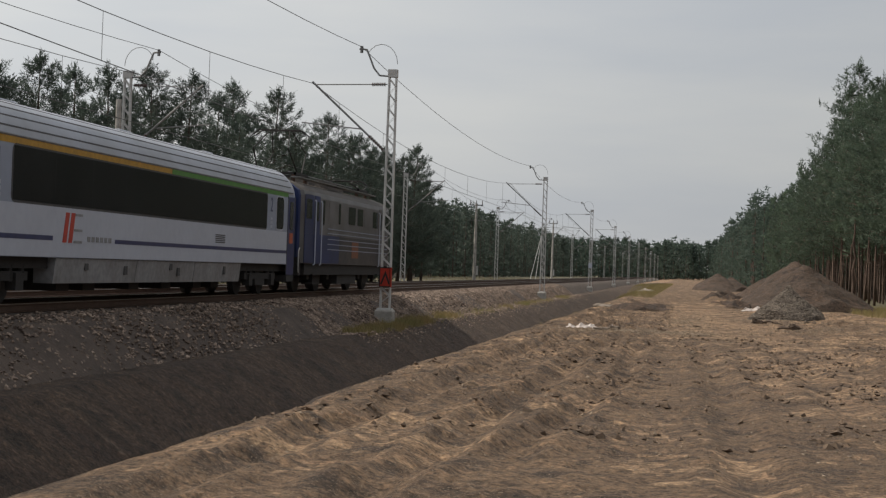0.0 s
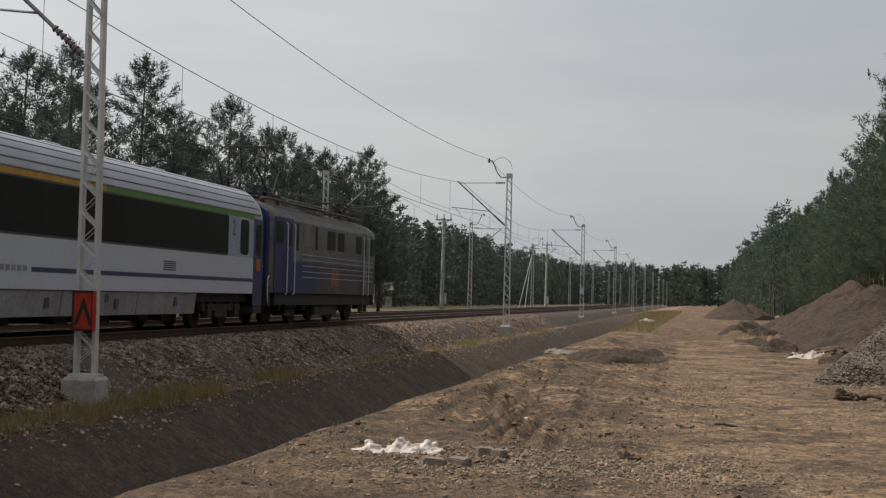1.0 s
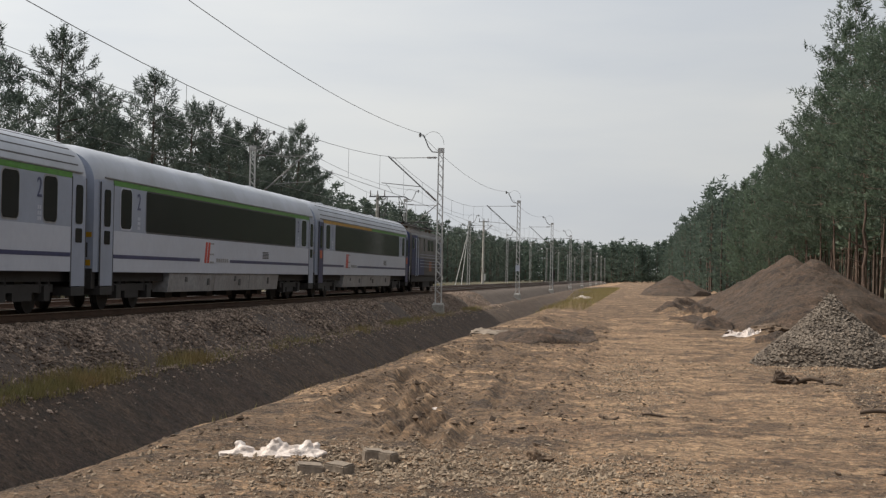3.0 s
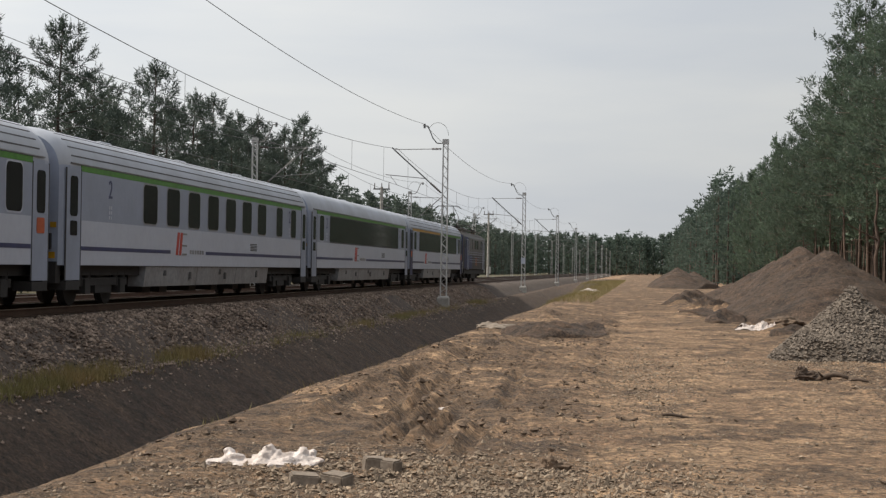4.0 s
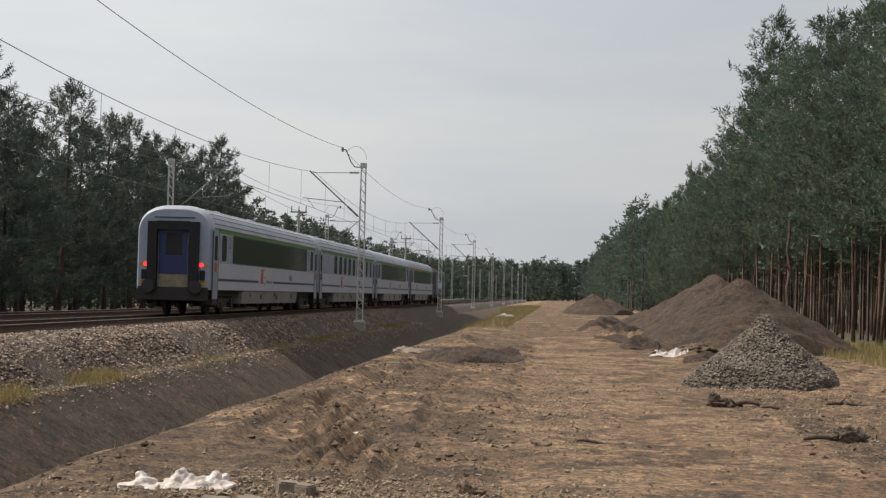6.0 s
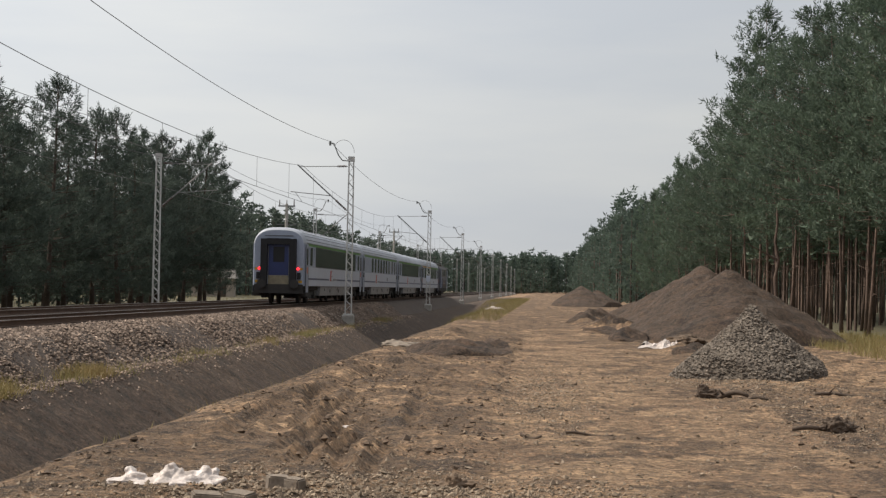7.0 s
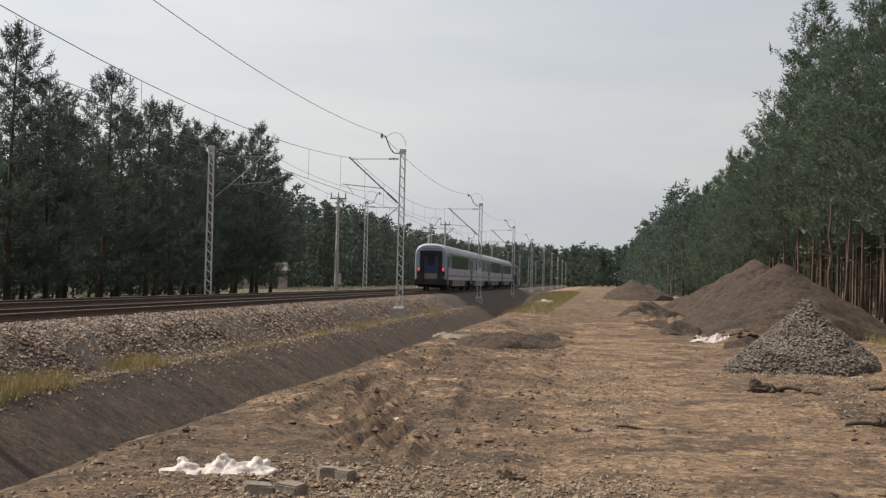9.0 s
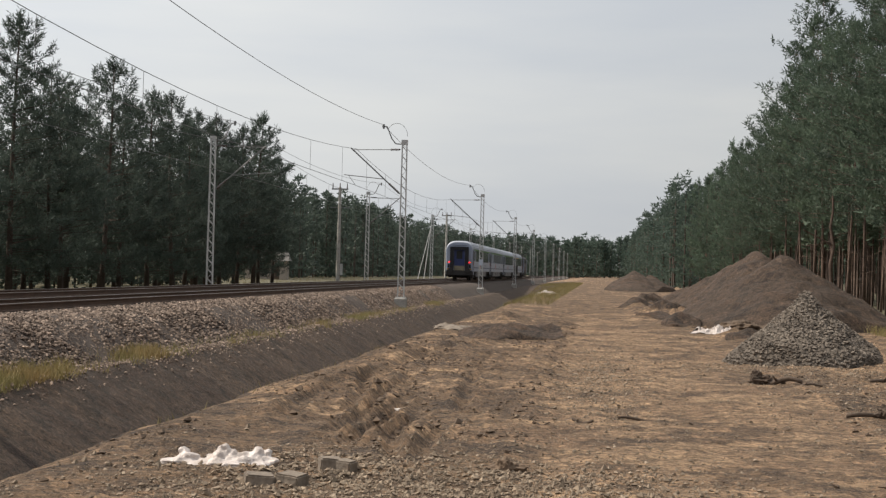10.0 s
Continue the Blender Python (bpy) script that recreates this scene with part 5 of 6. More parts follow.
def far_wood(name, spots, mat, label, bare, seed, length=0.75, width=0.11, clumps=44, per=6):
    """Many simple pines joined: the uncountable woods behind and far off."""
    rng = np.random.default_rng(seed)
    vs, fs, ts, tf, k, kt = [], [], [], [], 0, 0
    for x, y, h in spots:
        base = float(ground_z(x, y)) if -800 < x < 800 else 0.0
        u = rng.random(clumps)
        z = h * (bare + (0.99 - bare) * u)
        r = 2.5 * h / 15 * (np.sin(np.minimum(1, (u + 0.2) / 0.5) * 1.57) * (1 - u) ** 0.6 + 0.04) * rng.uniform(0.35, 1.15, clumps)
        a = rng.uniform(0, 6.283, clumps)
        c = np.stack([x + r * np.cos(a), y + r * np.sin(a), base + z], -1)
        v, f = needles(rng, c, per, 0.55, length, width)
        vs.append(v)
        fs.append(f + k)
        k += len(v)
        w = 0.085 * h / 15 if bare > 0.3 else 0.15 * h / 15
        q = np.array([(x + w * math.cos(b) * s, y + w * math.sin(b) * s, zz) for zz, s in ((base - 0.2, 1.2), (base + h * 0.8, 0.4)) for b in (0.3, 2.4, 4.5)])
        ts.append(q)
        tf.append(np.array([(0, 1, 4, 3), (1, 2, 5, 4), (2, 0, 3, 5)]) + kt)
        kt += 6
    crown = mesh_arrays(name, np.concatenate(vs), np.concatenate(fs), mat)
    lone(name, crown, label, "forest", kind="stuff")
    lone("forest_trunks", mesh_arrays("forest_trunks", np.concatenate(ts), np.concatenate(tf), M_BARK if bare > 0.1 else M_BARKD), "slender pine trunks inside the wood", "forest", kind="stuff")


def spread(n, x0, x1, y0, y1, h0, h1, seed):
    r = random.Random(seed)
    return [(r.uniform(x0, x1), r.uniform(y0, y1), r.uniform(h0, h1)) for _ in range(n)]


far_wood("forest", spread(230, 13.2, 21, 42, 135, 10, 12.5, 15), M_NEEDLE, "crowded slender pines just inside the forest edge", 0.33, 42, 0.42, 0.1, 46, 6)
far_wood("forest", spread(420, 20.5, 66, 40, 215, 10, 13.0, 1), M_NEEDLE, "dense green pine forest behind the edge", 0.22, 31, 0.7, 0.13)
far_wood("forest", spread(260, 60, 190, 400, 780, 13, 16, 14), M_NEEDLEF, "distant hazy pine forest", 0.0, 40, 1.4, 0.36, 30)
far_wood("forest", spread(240, 85, 150, 0, 420, 9, 13, 13), M_NEEDLEF, "dense green pine forest behind the edge", 0.0, 39, 1.3, 0.34, 26)
far_wood("forest", spread(150, 62, 85, 30, 260, 8, 11, 12), M_NEEDLE, "dense green pine forest behind the edge", 0.0, 38, 0.9, 0.2, 30)
far_wood("forest", spread(440, 9.5, 32, 205, 470, 12.5, 15.5, 2), M_NEEDLEF, "green pine forest along the road", 0.0, 32, 0.55, 0.15, 60, 7)
far_wood("forest", spread(300, 12, 60, 465, 760, 14, 17, 3), M_NEEDLEF, "distant hazy pine forest", 0.06, 33, 1.1, 0.24)
far_wood("forest", spread(620, -180, 70, 640, 800, 15, 18.5, 4), M_NEEDLEF, "distant hazy pine forest closing the line", 0.02, 34, 1.3, 0.34)
far_wood("forest", spread(520, -78, -49, 228, 700, 15.0, 17.8, 6), M_NEEDLED, "dark pine wood beyond the railway", 0.0, 35, 0.65, 0.22, 66, 7)
far_wood("forest", spread(230, -80, -42, -10, 150, 9, 11, 7), M_NEEDLED, "dark pine wood beyond the railway", 0.06, 36, 0.8, 0.16)
far_wood("forest", spread(120, -120, -60, 150, 240, 11, 13, 8), M_NEEDLED, "dark pine wood beyond the railway", 0.06, 37, 0.9, 0.17)

far_wood("forest", spread(120, -41, -36, -5, 150, 5.5, 9, 9), M_NEEDLED, "young dark pines filling the wood beyond the railway", 0.0, 41, 0.5, 0.12, 52, 7)


# ---------------------------------------------------------------- grass
def grass(name, n, x0, x1, y0, y1, hmin, hmax, seed, label, patch=0.0, power=1.0):
    rng = np.random.default_rng(seed)
    x, y = rng.uniform(x0, x1, n), y0 + (y1 - y0) * rng.random(n) ** power
    if patch:
        keep = 0.7 * smooth_noise(x / 1.3, y / 4.0, seed) + 0.5 * smooth_noise(x * 2, y, seed + 1) + 0.4 * smooth_noise(x * 5, y * 3, seed + 2) + 0.3 * rng.normal(0, 1, n) > patch
        x, y = x[keep], y[keep]
    n = len(x)
    z = ground_z(x, y)
    h, a, lean = rng.uniform(hmin, hmax, n), rng.uniform(0, 6.283, n), rng.normal(0, 0.4, (n, 2))
    w = 0.006 + 0.02 * h
    dx, dy = np.cos(a) * w, np.sin(a) * w
    v = np.stack([np.stack([x - dx, y - dy, z - 0.02], -1), np.stack([x + dx, y + dy, z - 0.02], -1), np.stack([x + lean[:, 0] * h, y + lean[:, 1] * h, z + h], -1)], 1).reshape(-1, 3)
    lone(name, mesh_arrays(name, v, np.arange(3 * n).reshape(-1, 3), M_GRASS), label, "grass", kind="stuff")


grass("grass", 40000, -11.2, -9.8, 16, 110, 0.04, 0.26, 61, "patchy yellow-green grass along the ditch edge", 0.3, 1.3)
grass("grass", 22000, -8.0, -2.3, 78, 260, 0.10, 0.34, 62, "yellow-green grass between road and ditch", 0.0)
grass("grass", 9000, 8.2, 12.5, 40, 62, 0.1, 0.35, 63, "green grass at the forest edge", -0.3)
grass("grass", 14000, -60, -23.5, 60, 330, 0.15, 0.5, 64, "dry grass beyond the railway", -0.3)
grass("grass", 9000, -11.1, -9.85, 18, 37, 0.06, 0.36, 66, "taller yellowish grass along the ditch edge", 0.3)
grass("weeds", 900, -5.3, -4.3, 10, 40, 0.04, 0.12, 65, "sparse weeds at the ditch rim", 0.35, 1.5)


# ---------------------------------------------------------------- loose stones and litter on the road
def scatter():
    rng = np.random.default_rng(71)
    sets = []
    for n, cx, cy, sx, sy in ((4200, -2.0, 11.9, 0.9, 1.0), (2600, -0.5, 11.7, 0.8, 0.9), (2200, 0.0, 24, 0.4, 5), (2600, 5.0, 23, 1.5, 3), (1500, 3.4, 28.4, 1.2, 1.1), (1200, 4.2, 18, 0.8, 2)):
        sets.append(np.stack([rng.normal(cx, sx, n), rng.normal(cy, sy, n)], -1))
    sizes = [rng.gamma(2.0, 0.0048, sum(map(len, sets))) + 0.006]
    n = 10000
    sets.append(np.stack([rng.uniform(-4.2, 8, n), 9 + 50 * rng.random(n) ** 1.8], -1))
    n = 9000
    sets.append(np.stack([rng.uniform(-4.2, 8, n), rng.uniform(-20, 9, n)], -1))
    p = np.concatenate(sets)
    s = np.concatenate(sizes + [rng.gamma(1.6, 0.0042, len(p) - len(sizes[0])) + 0.0045])
    ok = (p[:, 0] > -4.3) & (p[:, 1] > -22)
    p, s = p[ok], s[ok]
    z = ground_z(p[:, 0], p[:, 1]) + 0.25 * s
    lone("road_pebbles", stones("road_pebble", np.column_stack([p, z]), np.clip(s, 0, 0.036), M_PEBBLE, 72, 0.75), "pale pebbles strewn over the sandy road", "pebbles", kind="stuff")
    n = 700
    q = np.stack([rng.uniform(-4.3, 8.5, n), 9 + 70 * rng.random(n) ** 1.7], -1)
    k = 5200
    r = np.stack([rng.uniform(-4.3, -0.6, k), rng.uniform(12.2, 48, k)], -1)
    r = r[smooth_noise(r[:, 0] / 0.5, r[:, 1] / 1.1, 75) + 0.5 * smooth_noise(r[:, 0] / 0.16, r[:, 1] / 0.4, 76) > 0.1]
    k = 1500
    r2 = np.stack([rng.uniform(2.8, 8, k), rng.uniform(15, 30, k)], -1)
    r2 = r2[smooth_noise(r2[:, 0] / 0.6, r2[:, 1] / 0.9, 77) > 0.15]
    k = 4200
    r3 = np.stack([rng.uniform(-4.3, 6, k), rng.uniform(-18, 11, k)], -1)
    r3 = r3[smooth_noise(r3[:, 0] / 0.7, r3[:, 1] / 1.3, 78) + 0.5 * smooth_noise(r3[:, 0] / 0.2, r3[:, 1] / 0.5, 79) > 0.05]
    q = np.concatenate([q, r, r2, r3])
    s = (rng.gamma(2.0, 0.0085, len(q)) + 0.008) * np.where(q[:, 1] < 9, 1.6, 1.0)
    lone("soil_clods", stones("soil_clod", np.column_stack([q, ground_z(q[:, 0], q[:, 1]) + 0.2 * s]), np.clip(s, 0, 0.07), M_CLOD, 73, 0.6), "dark clods of turned soil", "soil clods", kind="stuff")


scatter()


def lumps(centres, seed, crease=0.35):
    """Crumpled sheet: noisy blobs grown together."""
    rng = random.Random(seed)
    bm = bmesh.new()
    for x, y, z, rx, ry, rz in centres:
        ret = bmesh.ops.create_icosphere(bm, subdivisions=4, radius=1.0)
        off = Vector((rng.uniform(0, 50), rng.uniform(0, 50), 0))
        for v in ret["verts"]:
            d = 1 + crease * noise.noise(v.co * 2.2 + off) + 0.5 * crease * noise.noise(v.co * 5 + off) + 0.35 * crease * abs(noise.noise(v.co * 9 + off))
            v.co = Vector((x + v.co.x * rx * d, y + v.co.y * ry * d, max(z + v.co.z * rz * d, -0.03)))
    return bm


def lump_thing(name, centres, mat, label, cat, x, y, seed, crease=0.35):
    bm = lumps(centres, seed, crease)
    me = bpy.data.meshes.new(name)
    bm.to_mesh(me)
    bm.free()
    # one closed skin over the grown-together blobs
    ob = new("blobs", me)
    skin = ob.modifiers.new("skin", "REMESH")
    skin.mode, skin.voxel_size = "VOXEL", max(0.006, 0.013 * max(ob.dimensions))
    joined = bpy.data.meshes.new_from_object(ob.evaluated_get(bpy.context.evaluated_depsgraph_get()))
    bpy.data.objects.remove(ob)
    joined.name = name
    joined.materials.clear()
    joined.materials.append(mat)
    return lone(name, joined, label, cat, m=pose(x, y, float(ground_z(x, y)), 0, 0, 0))


def crumpled_sheet(x, y, w, d, h, seed, label):
    """One sheet of film pushed into folds."""
    n, m = 54, 34
    u, v = np.meshgrid(np.linspace(-1, 1, n), np.linspace(-1, 1, m))
    r = np.hypot(u, v)
    wob = 1 + 0.25 * smooth_noise(u * 2.2 + seed, v * 2.2, seed) + 0.12 * smooth_noise(u * 6, v * 6 + seed, seed + 1)
    X = u * w / 2 * wob + 0.03 * w * smooth_noise(u * 9, v * 9, seed + 2)
    Y = v * d / 2 * wob + 0.03 * d * smooth_noise(u * 9, v * 9, seed + 3)
    fold = np.abs(smooth_noise(u * 3.1 + 9, v * 2.3, seed + 4)) + 0.28 * np.abs(smooth_noise(u * 7.3, v * 6.1 + 4, seed + 5)) + 0.06 * np.abs(smooth_noise(u * 15, v * 13, seed + 6))
    rise = np.zeros_like(u)
    for cu, cv, cw, ch in ((-0.7, 0.1, 0.2, 0.6), (-0.25, -0.1, 0.3, 0.5), (0.1, 0.1, 0.26, 0.9), (0.4, -0.05, 0.25, 0.5), (0.68, 0.1, 0.28, 0.75)):
        rise = np.maximum(rise, ch * np.exp(-(((u - cu) / cw) ** 2 + ((v - cv) / 0.45) ** 2)))
    crease = np.abs(smooth_noise(u * 11 + 3, v * 6, seed + 8)) + 0.6 * np.abs(smooth_noise(u * 19, v * 9 + 2, seed + 9))
    Z = h * (rise * (0.45 + 0.5 * fold + 0.35 * crease) + (0.2 * fold + 0.22 * crease) * np.clip(1.2 - r, 0, 1)) + 0.012
    Z = Z + ground_z(x + X, y + Y) - float(ground_z(x, y))
    i = np.arange(n * m).reshape(m, n)
    keep = (r + 0.28 * smooth_noise(u * 3.5, v * 3.5, seed + 7))[:-1, :-1].reshape(-1) < 1.02
    f = np.stack([i[:-1, :-1], i[:-1, 1:], i[1:, 1:], i[1:, :-1]], -1).reshape(-1, 4)[keep]
    lone("plastic_sheet", mesh_arrays("plastic_sheet", np.stack([X, Y, Z], -1).reshape(-1, 3), f, M_PLASTIC), label, "plastic sheet", m=pose(x, y, float(ground_z(x, y))))


def film_folds(seed):
    """Small puffs of film gathered into three bunches."""
    r = random.Random(seed)
    out = []
    for cx, cy, top, wide, n in ((-0.31, 0.0, 0.11, 0.035, 5), (-0.2, -0.02, 0.05, 0.07, 6), (0.0, 0.05, 0.15, 0.05, 9), (0.1, 0.0, 0.07, 0.06, 6), (0.24, 0.07, 0.12, 0.06, 9), (0.36, 0.05, 0.05, 0.05, 4), (-0.08, -0.1, 0.03, 0.16, 7)):
        for k in range(n):
            z = top * (k + 0.3) / n
            out.append((cx + r.gauss(0, wide * 0.9), cy + r.gauss(0, 0.03), z, r.uniform(0.022, 0.045), r.uniform(0.022, 0.045), r.uniform(0.016, 0.034)))
    return out + [(-0.02, -0.03, 0.012, 0.38, 0.10, 0.03), (0.1, 0.03, 0.03, 0.24, 0.07, 0.045)]


lump_thing("plastic_sheet", film_folds(4), M_PLASTIC, "crumpled white plastic sheet lying on the ground", "plastic sheet", -2.93, 12.42, 4, 0.8)
crumpled_sheet(3.4, 46.0, 1.3, 1.1, 0.22, 17, "heap of white plastic sheeting beside the road")
crumpled_sheet(-4.0, 122.0, 1.9, 1.6, 0.22, 23, "white plastic sheeting caught in grass beside the ditch")
lump_thing("rubble_patch", [(0, 0, 0.03, 0.34, 0.5, 0.07), (0.4, 0.5, 0.02, 0.25, 0.35, 0.06), (-0.1, 0.9, 0.03, 0.2, 0.3, 0.08), (0.3, -0.5, 0.01, 0.3, 0.3, 0.04)], M_RUBBLE, "low patch of pale rubble at the ditch rim", "rubble", -3.95, 42.0, 12, 0.6)
lump_thing("paper_scrap", [(0, 0, 0.01, 0.09, 0.06, 0.02), (0.08, 0.03, 0.015, 0.05, 0.05, 0.02)], M_PLASTIC, "small white scrap of paper on the soil", "litter", -2.28, 18.7, 6, 0.5)
lump_thing("soil_lump", [(0, 0, 0.03, 0.07, 0.07, 0.07), (0.08, 0.03, 0.02, 0.09, 0.07, 0.04), (-0.08, 0.02, 0.01, 0.08, 0.07, 0.03)], M_CLOD, "dark lump of dug soil", "soil lump", -0.70, 12.8, 8, 0.4)
lump_thing("soil_lump", [(0, 0, 0.12, 0.5, 0.5, 0.18), (0.6, 0.2, 0.05, 0.5, 0.4, 0.12)], M_CLOD, "dark lump of dug soil", "soil lump", 4.2, 47.3, 9, 0.5)


for k, (lx, ly, lw, lh) in enumerate(((-2.1, 39.5, 1.4, 0.1), (2.7, 51.5, 0.7, 0.22), (2.2, 60.0, 0.8, 0.25), (3.1, 66.0, 1.0, 0.4), (1.9, 76.0, 1.0, 0.3), (2.9, 86.0, 1.2, 0.45), (3.8, 41.0, 0.6, 0.2))):
    heap("soil_mound", lx, ly, lw, lw * 2.4, lh, M_PILE, "low dark mound of dug soil beside the road", "soil mound", ((0, 0, 1.0), (0.35, 0.2, 0.7), (-0.4, -0.3, 0.6)), 0.13, 40 + k, res=(64, 30))


def concrete_block(x, y, w, d, h, turn, seed):
    bm = bmesh.new()
    bmesh.ops.create_cube(bm, size=1.0)
    bmesh.ops.scale(bm, vec=(w, d, h), verts=bm.verts)
    bmesh.ops.bevel(bm, geom=bm.edges[:], offset=0.012, segments=2, affect="EDGES")
    bmesh.ops.subdivide_edges(bm, edges=[e for e in bm.edges if e.calc_length() > 0.06], cuts=4, use_grid_fill=True)
    for v in bm.verts:
        v.co += v.normal * 0.008 * noise.noise(v.co * 14 + Vector((seed, 0, 0))) + Vector((0, 0, h / 2 - 0.05))
    me = bpy.data.meshes.new("concrete_block")
    bm.to_mesh(me)
    bm.free()
    me.materials.append(M_RUBBLE)
    lone("concrete_block", me, "broken grey concrete block lying in the sand", "concrete block", "broken concrete blocks", m=pose(x, y, float(ground_z(x, y)), 3, 4, turn))


concrete_block(-2.42, 11.42, 0.21, 0.17, 0.125, 18, 1)
concrete_block(-2.18, 11.44, 0.2, 0.17, 0.13, -22, 2)
concrete_block(-2.04, 12.25, 0.17, 0.14, 0.15, 20, 3)
concrete_block(-1.90, 12.2, 0.14, 0.12, 0.13, -25, 4)


def branch(x, y, length, r, turn, seed, label, twigs=2, lift=0.02):
    rng = random.Random(seed)
    g = Geo()
    pts = []
    for k in range(9):
        u = k / 8
        pts.append((length * (u - 0.5), rng.uniform(-0.03, 0.03) * length, r * 0.7 + lift * math.sin(u * 5 + seed)))
    g.rings([[(px, py + r * (1 - 0.55 * abs(k / 8 - 0.3)) * math.cos(b), pz + r * (1 - 0.55 * abs(k / 8 - 0.3)) * math.sin(b)) for b in np.linspace(0, 6.283, 8)[:-1]] for k, (px, py, pz) in enumerate(pts)])
    for k in range(twigs):
        a = pts[2 + 2 * k]
        g.rod(a, (a[0] + rng.uniform(-0.1, 0.2) * length, a[1] + rng.choice((-1, 1)) * 0.2 * length, a[2] + 0.12 * length), r * 0.5, r * 0.2, 5)
    lone("dead_branch", g.mesh("dead_branch", M_WOOD, True), label, "branch", "dead branches on the ground", m=pose(x, y, float(ground_z(x, y)), 0, 0, turn))


branch(0.52, 17.6, 0.52, 0.018, 3, 1, "dark dead stick lying on the sandy road", 1)
branch(-0.12, 17.0, 0.24, 0.022, -20, 2, "short dead stick on the sandy road", 1)
branch(-0.52, 16.6, 0.15, 0.012, -25, 3, "short dead stick on the sandy road", 0)
branch(2.75, 24.4, 0.75, 0.05, -28, 4, "gnarled piece of root lying on the ground", 2, 0.07)
branch(3.2, 24.1, 0.35, 0.02, -8, 5, "short dead stick near the gravel heap", 1)
branch(3.2, 18.9, 0.55, 0.03, 6, 6, "grey dead log lying on the ground", 1)
branch(4.6, 24.8, 0.9, 0.03, 12, 7, "dead branch lying on stony ground", 2)
branch(3.9, 19.6, 0.6, 0.025, -14, 8, "dead branch lying on stony ground", 2)
lump_thing("tree_root", [(0, 0, 0.07, 0.14, 0.09, 0.1), (0.12, 0.02, 0.05, 0.13, 0.08, 0.07)], M_WOOD, "rounded dark stump of root", "root", 3.42, 18.85, 15, 0.5)
lump_thing("tree_root", [(-0.15, 0, 0.08, 0.08, 0.08, 0.14), (-0.05, 0, 0.06, 0.18, 0.1, 0.08)], M_WOOD, "gnarled dark root standing up from soil", "root", 2.58, 24.5, 16, 0.6)


# warning board on the nearest mast
def build_board():
    t = thing("warning_board", pose(NEAR_X + 0.02, NEAR_Y[1] - 0.2, 0.82, 0, 0, -12), "red board with a black chevron on the mast", "sign board")
    part("plate", Geo().box(-0.24, 0.24, -0.02, 0.02, 0, 0.72), M_RED, t, "faded red plate")
    g = Geo()
    for a, b, c, d in ((-0.24, -0.2, 0, 0.72), (0.18, 0.16, 0, 0.72), (-0.2, 0.2, 0, 0.035), (-0.2, 0.2, 0.685, 0.72)):
        g.box(a, b, -0.03, -0.0205, c, d)
    part("border", g, M_BLACK, t, "black border")
    g = Geo()
    for s in (-1, 1):
        g.rings([[(x, y, z) for x, z in ((0, 0.6), (0, 0.42), (s * 0.13, 0.10), (s * 0.2, 0.10))] for y in (-0.0205, -0.028)])
    part("chevron", g, M_BLACK, t, "black chevron")
    part("bracket", Geo().box(-0.2, 0.2, 0.0205, 0.09, 0.3, 0.36), M_STEEL, t)


build_board()
lone("mast_plate", Geo().box(-0.2, 0.2, -0.02, 0.02, -0.28, 0.28).mesh("mast_plate", M_WHITE), "small white plate on a mast", "sign plate", m=pose(NEAR_X, NEAR_Y[3] - 0.2, 2.4))


def build_pole(x, y, h, arms=True):
    t = thing("concrete_pole", pose(x, y, float(ground_z(x, y)) - 0.1), "grey concrete line pole with a crossarm", "utility pole", "concrete poles")
    part("shaft", Geo().rod((0, 0, 0), (0, 0, h), 0.21, 0.12, 10), M_CONC, t)
    if arms:
        arm = part("crossarm", Geo().box(-0.75, 0.75, -0.05, 0.05, h - 0.25, h - 0.13), M_STEEL, t)
        for dx in (-0.65, 0, 0.65):
            part("insulator", Geo().rod((dx, 0, h - 0.13), (dx, 0, h + 0.35), 0.05, 0.035, 8), M_INSUL, arm)
        part("lower_arm", Geo().box(-0.9, 0.9, -0.04, 0.04, h - 1.9, h - 1.82), M_STEEL, t)
        part("lamp_box", Geo().box(0.2, 0.4, -0.1, 0.1, 1.4, 2.4), M_MAST, t)


build_pole(-23.2, 141.0, 9.3)
build_pole(-25.0, 34.0, 9.0, False)
build_pole(-22.6, 236.0, 10.4)


def stays(y):
    t = thing("mast_stay", pose(LEFT_X, y, -0.4), "pair of slanting stays bracing a mast", "mast stay", "mast stays")
    for dx in (-1.1, -0.55):
        part("stay_rod", Geo().rod((dx * 1.6, -1.2, 0), (-0.15, -0.1, 7.6), 0.05), M_MAST, t)


stays(LEFT_Y[4])


def build_signal(x, y):
    t = thing("railway_signal", pose(x, y, float(ground_z(x, y)) - 0.05), "small dark railway signal on a short post", "railway signal", "railway signals")
    part("post", Geo().rod((0, 0, 0), (0, 0, 2.2), 0.06, n=10), M_STEEL, t)
    head = part("head", Geo().box(-0.22, 0.22, -0.1, 0.1, 2.0, 3.1), M_BLACK, t)
    for z in (2.3, 2.75):
        part("hood", Geo().rod((0, -0.1, z), (0, -0.26, z + 0.02), 0.12, 0.13, 12), M_BLACK, head)
        part("lens", Geo().rod((0, -0.101, z), (0, -0.11, z), 0.1, n=12), M_GLASS, head)


build_signal(-11.3, 221.0)
build_signal(-11.5, 420.0)


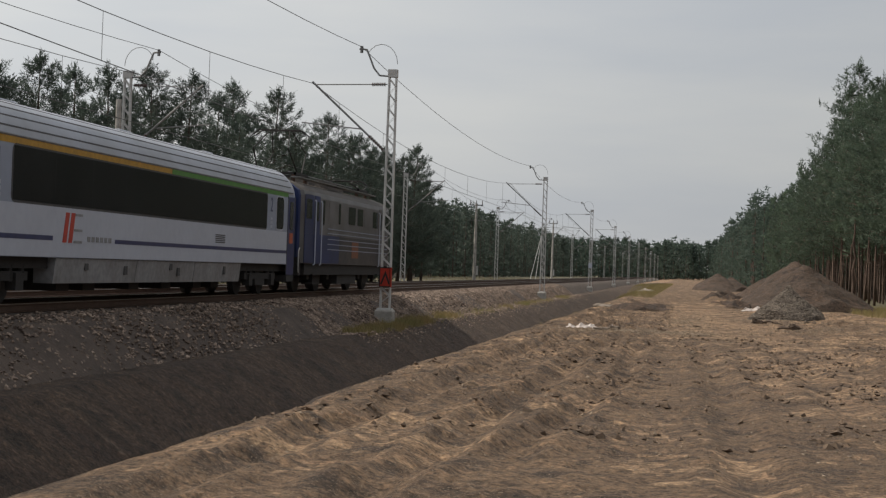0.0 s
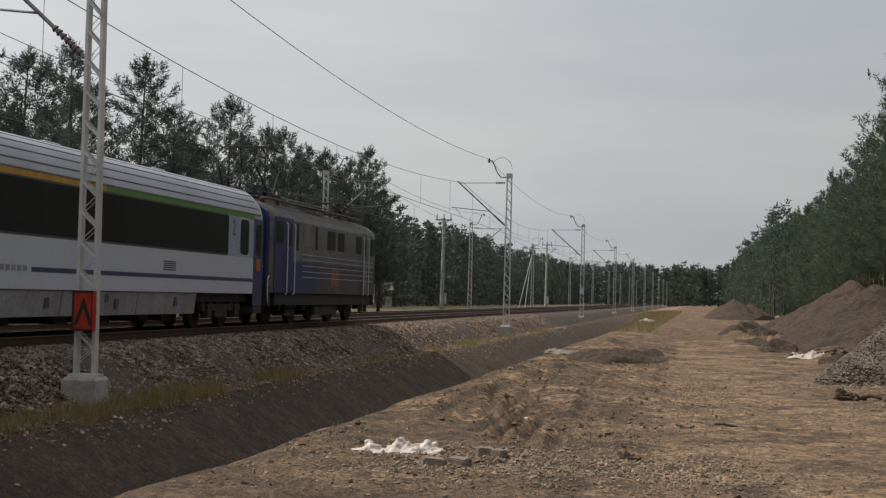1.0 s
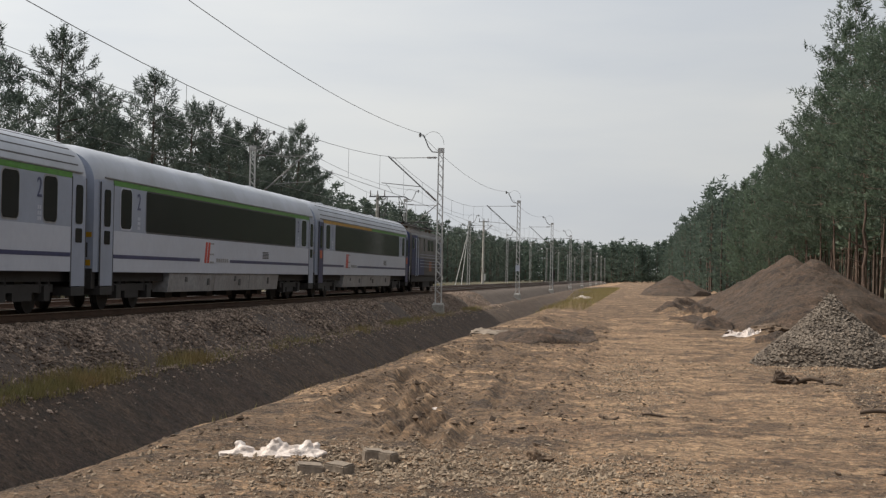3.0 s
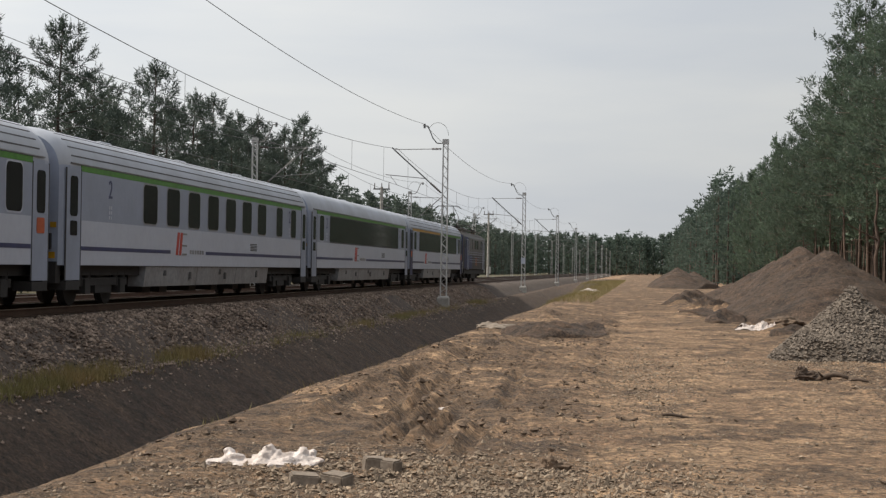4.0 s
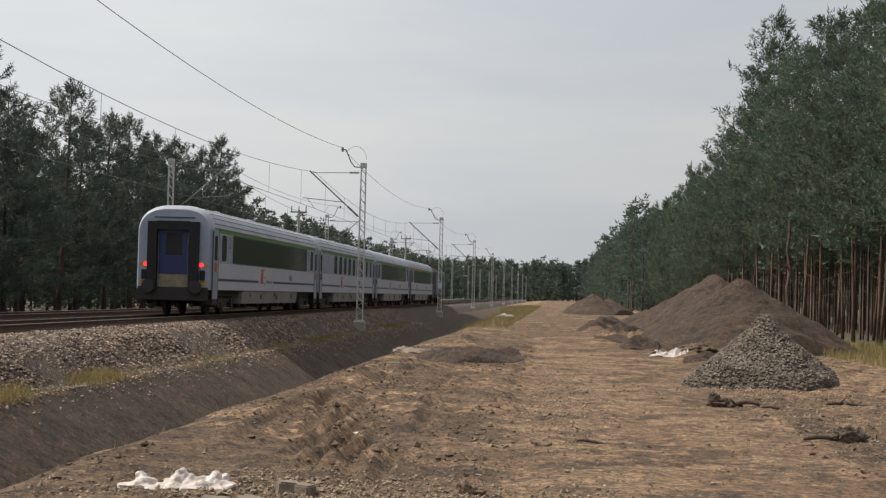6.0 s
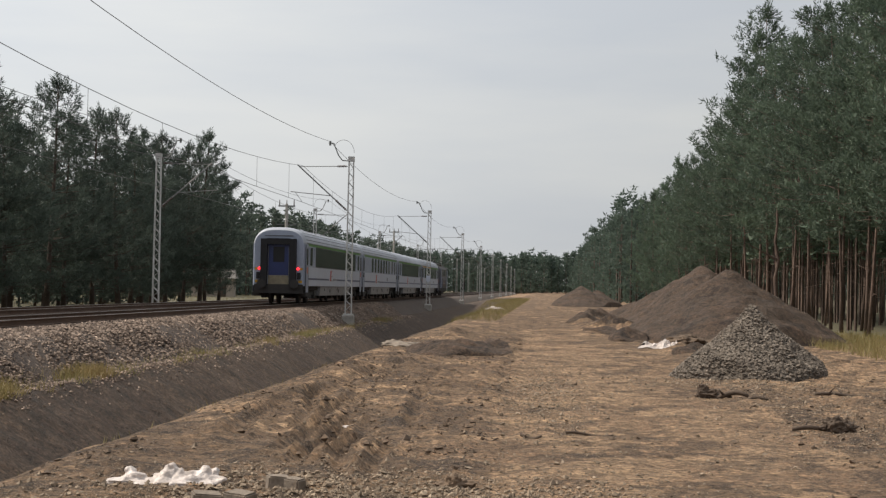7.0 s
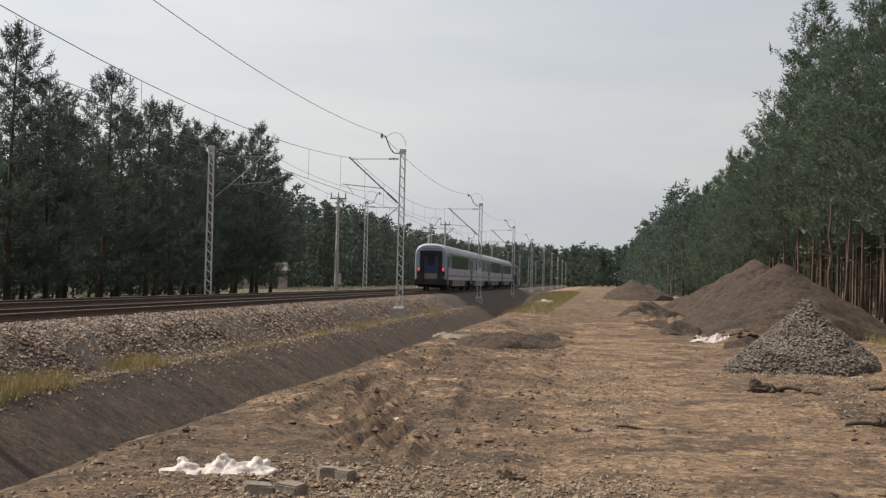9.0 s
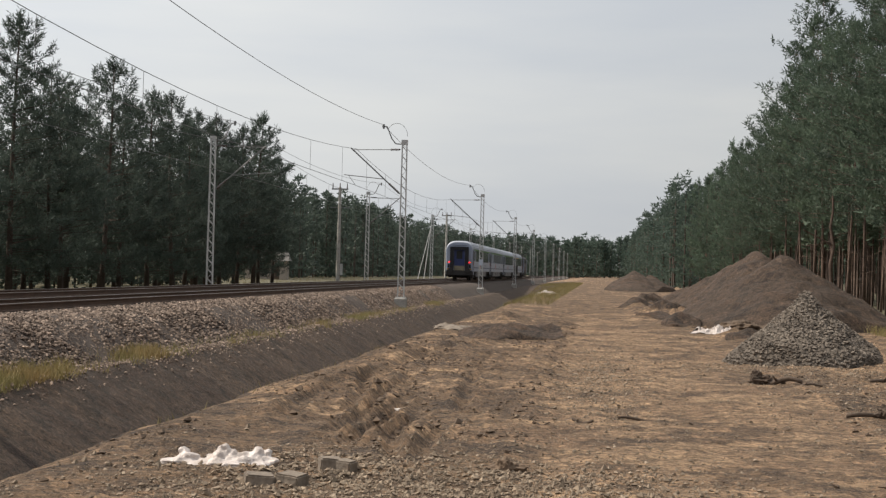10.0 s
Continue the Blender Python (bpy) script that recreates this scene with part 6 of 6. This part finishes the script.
def dead_stem(x, y, pts, r, label):
    t = thing("dead_tree", pose(x, y, float(ground_z(x, y)) - 0.1), label, "dead tree")
    g = Geo()
    n = len(pts)
    g.rings([[(px + r * (1 - 0.6 * k / n) * math.cos(a), py + r * (1 - 0.6 * k / n) * math.sin(a), pz) for a in np.linspace(0, 2 * math.pi, 9)[:-1]] for k, (px, py, pz) in enumerate(pts)])
    part("trunk", g, M_BARK, t)
    tx, ty, tz = pts[n // 2]
    part("broken_branch", Geo().rod((tx, ty, tz), (tx - 1.5, ty - 0.3, tz + 0.75), 0.05, 0.025, 7), M_BARK, t, "snapped pale branch")


dead_stem(11.2, 78.0, [(0, 0, 0), (0.03, 0, 1.2), (-0.06, 0, 2.4), (0.1, 0, 3.3), (-0.08, 0, 4.2), (0.02, 0, 5.0), (0.0, 0, 5.9)], 0.10, "crooked broken pine stem at the forest edge")


def build_house():
    t = thing("small_house", pose(-47.5, 226, -0.4, 0, 0, 8), "small pale plastered hut half hidden by trees", "house")
    part("wall", Geo().box(-3, 3, -2.5, 2.5, 0, 2.7), M_PLASTER, t)
    r = Geo().rings([[(-3.4, -2.9, 2.7), (3.4, -2.9, 2.7), (3.4, 2.9, 2.7), (-3.4, 2.9, 2.7)], [(-3.0, -0.1, 4.1), (3.0, -0.1, 4.1), (3.0, 0.1, 4.1), (-3.0, 0.1, 4.1)]])
    part("roof", r, M_TILEROOF, t)
    w = part("window", Geo().box(-1.2, -0.2, -2.53, -2.45, 1.0, 2.0), M_GLASS, t)
    part("door", Geo().box(1.0, 1.9, -2.53, -2.45, 0.05, 2.05), M_WOOD, t)


build_house()

# sleepers: one mesh, each an object under its track
sl = Geo().rings([[(-1.3, -0.14, -0.38), (1.3, -0.14, -0.38), (1.3, 0.14, -0.38), (-1.3, 0.14, -0.38)], [(-1.27, -0.11, -0.185), (1.27, -0.11, -0.185), (1.27, 0.11, -0.185), (-1.27, 0.11, -0.185)]]).mesh("sleeper", M_SLEEPER)
for track in TRACK_OBS:
    for k in range(290):
        part("sleeper", sl, None, track, m=pose(0, 22 + 0.6 * k, 0))
    n = 420
    g = Geo()
    for k in range(n):
        y = 22 + 0.6 * (290 + k)
        g.box(-1.28, 1.28, y - 0.12, y + 0.12, -0.38, -0.185)
    for k in range(130):
        y = 22 - 0.6 * (k + 1)
        g.box(-1.28, 1.28, y - 0.12, y + 0.12, -0.38, -0.185)
    tagged(part("far_sleepers", g, M_SLEEPER, track), kind="stuff")


# ---------------------------------------------------------------- what moves
TRAIN = [(0.0, -88.0), (0.25, -80.9), (0.5, -74.2), (0.75, -68.7), (1.0, -63.4), (1.2, -58.9), (1.5, -52.4), (2.0, -41.6), (2.5, -29.8), (3.0, -17.7), (3.5, -5.5), (4.0, 6.8), (4.5, 19.3), (5.0, 31.9), (5.5, 44.4), (6.0, 57.0), (6.5, 69.7), (7.0, 82.6), (7.5, 95.6), (8.0, 108.4), (8.5, 121.2), (9.0, 134.1), (9.5, 147.2), (10.0, 160.4)]


def motions():
    """The train runs along the near track, away from the camera."""
    for k, coach in enumerate(COACHES):
        walk(coach, [(t, pose(TRACKS[0], y + 26.4 * k, RAIL_Z)) for t, y in TRAIN])
    walk(LOCO, [(t, pose(TRACKS[0], y + 26.4 * 4 - 0.3, RAIL_Z)) for t, y in TRAIN])


motions()
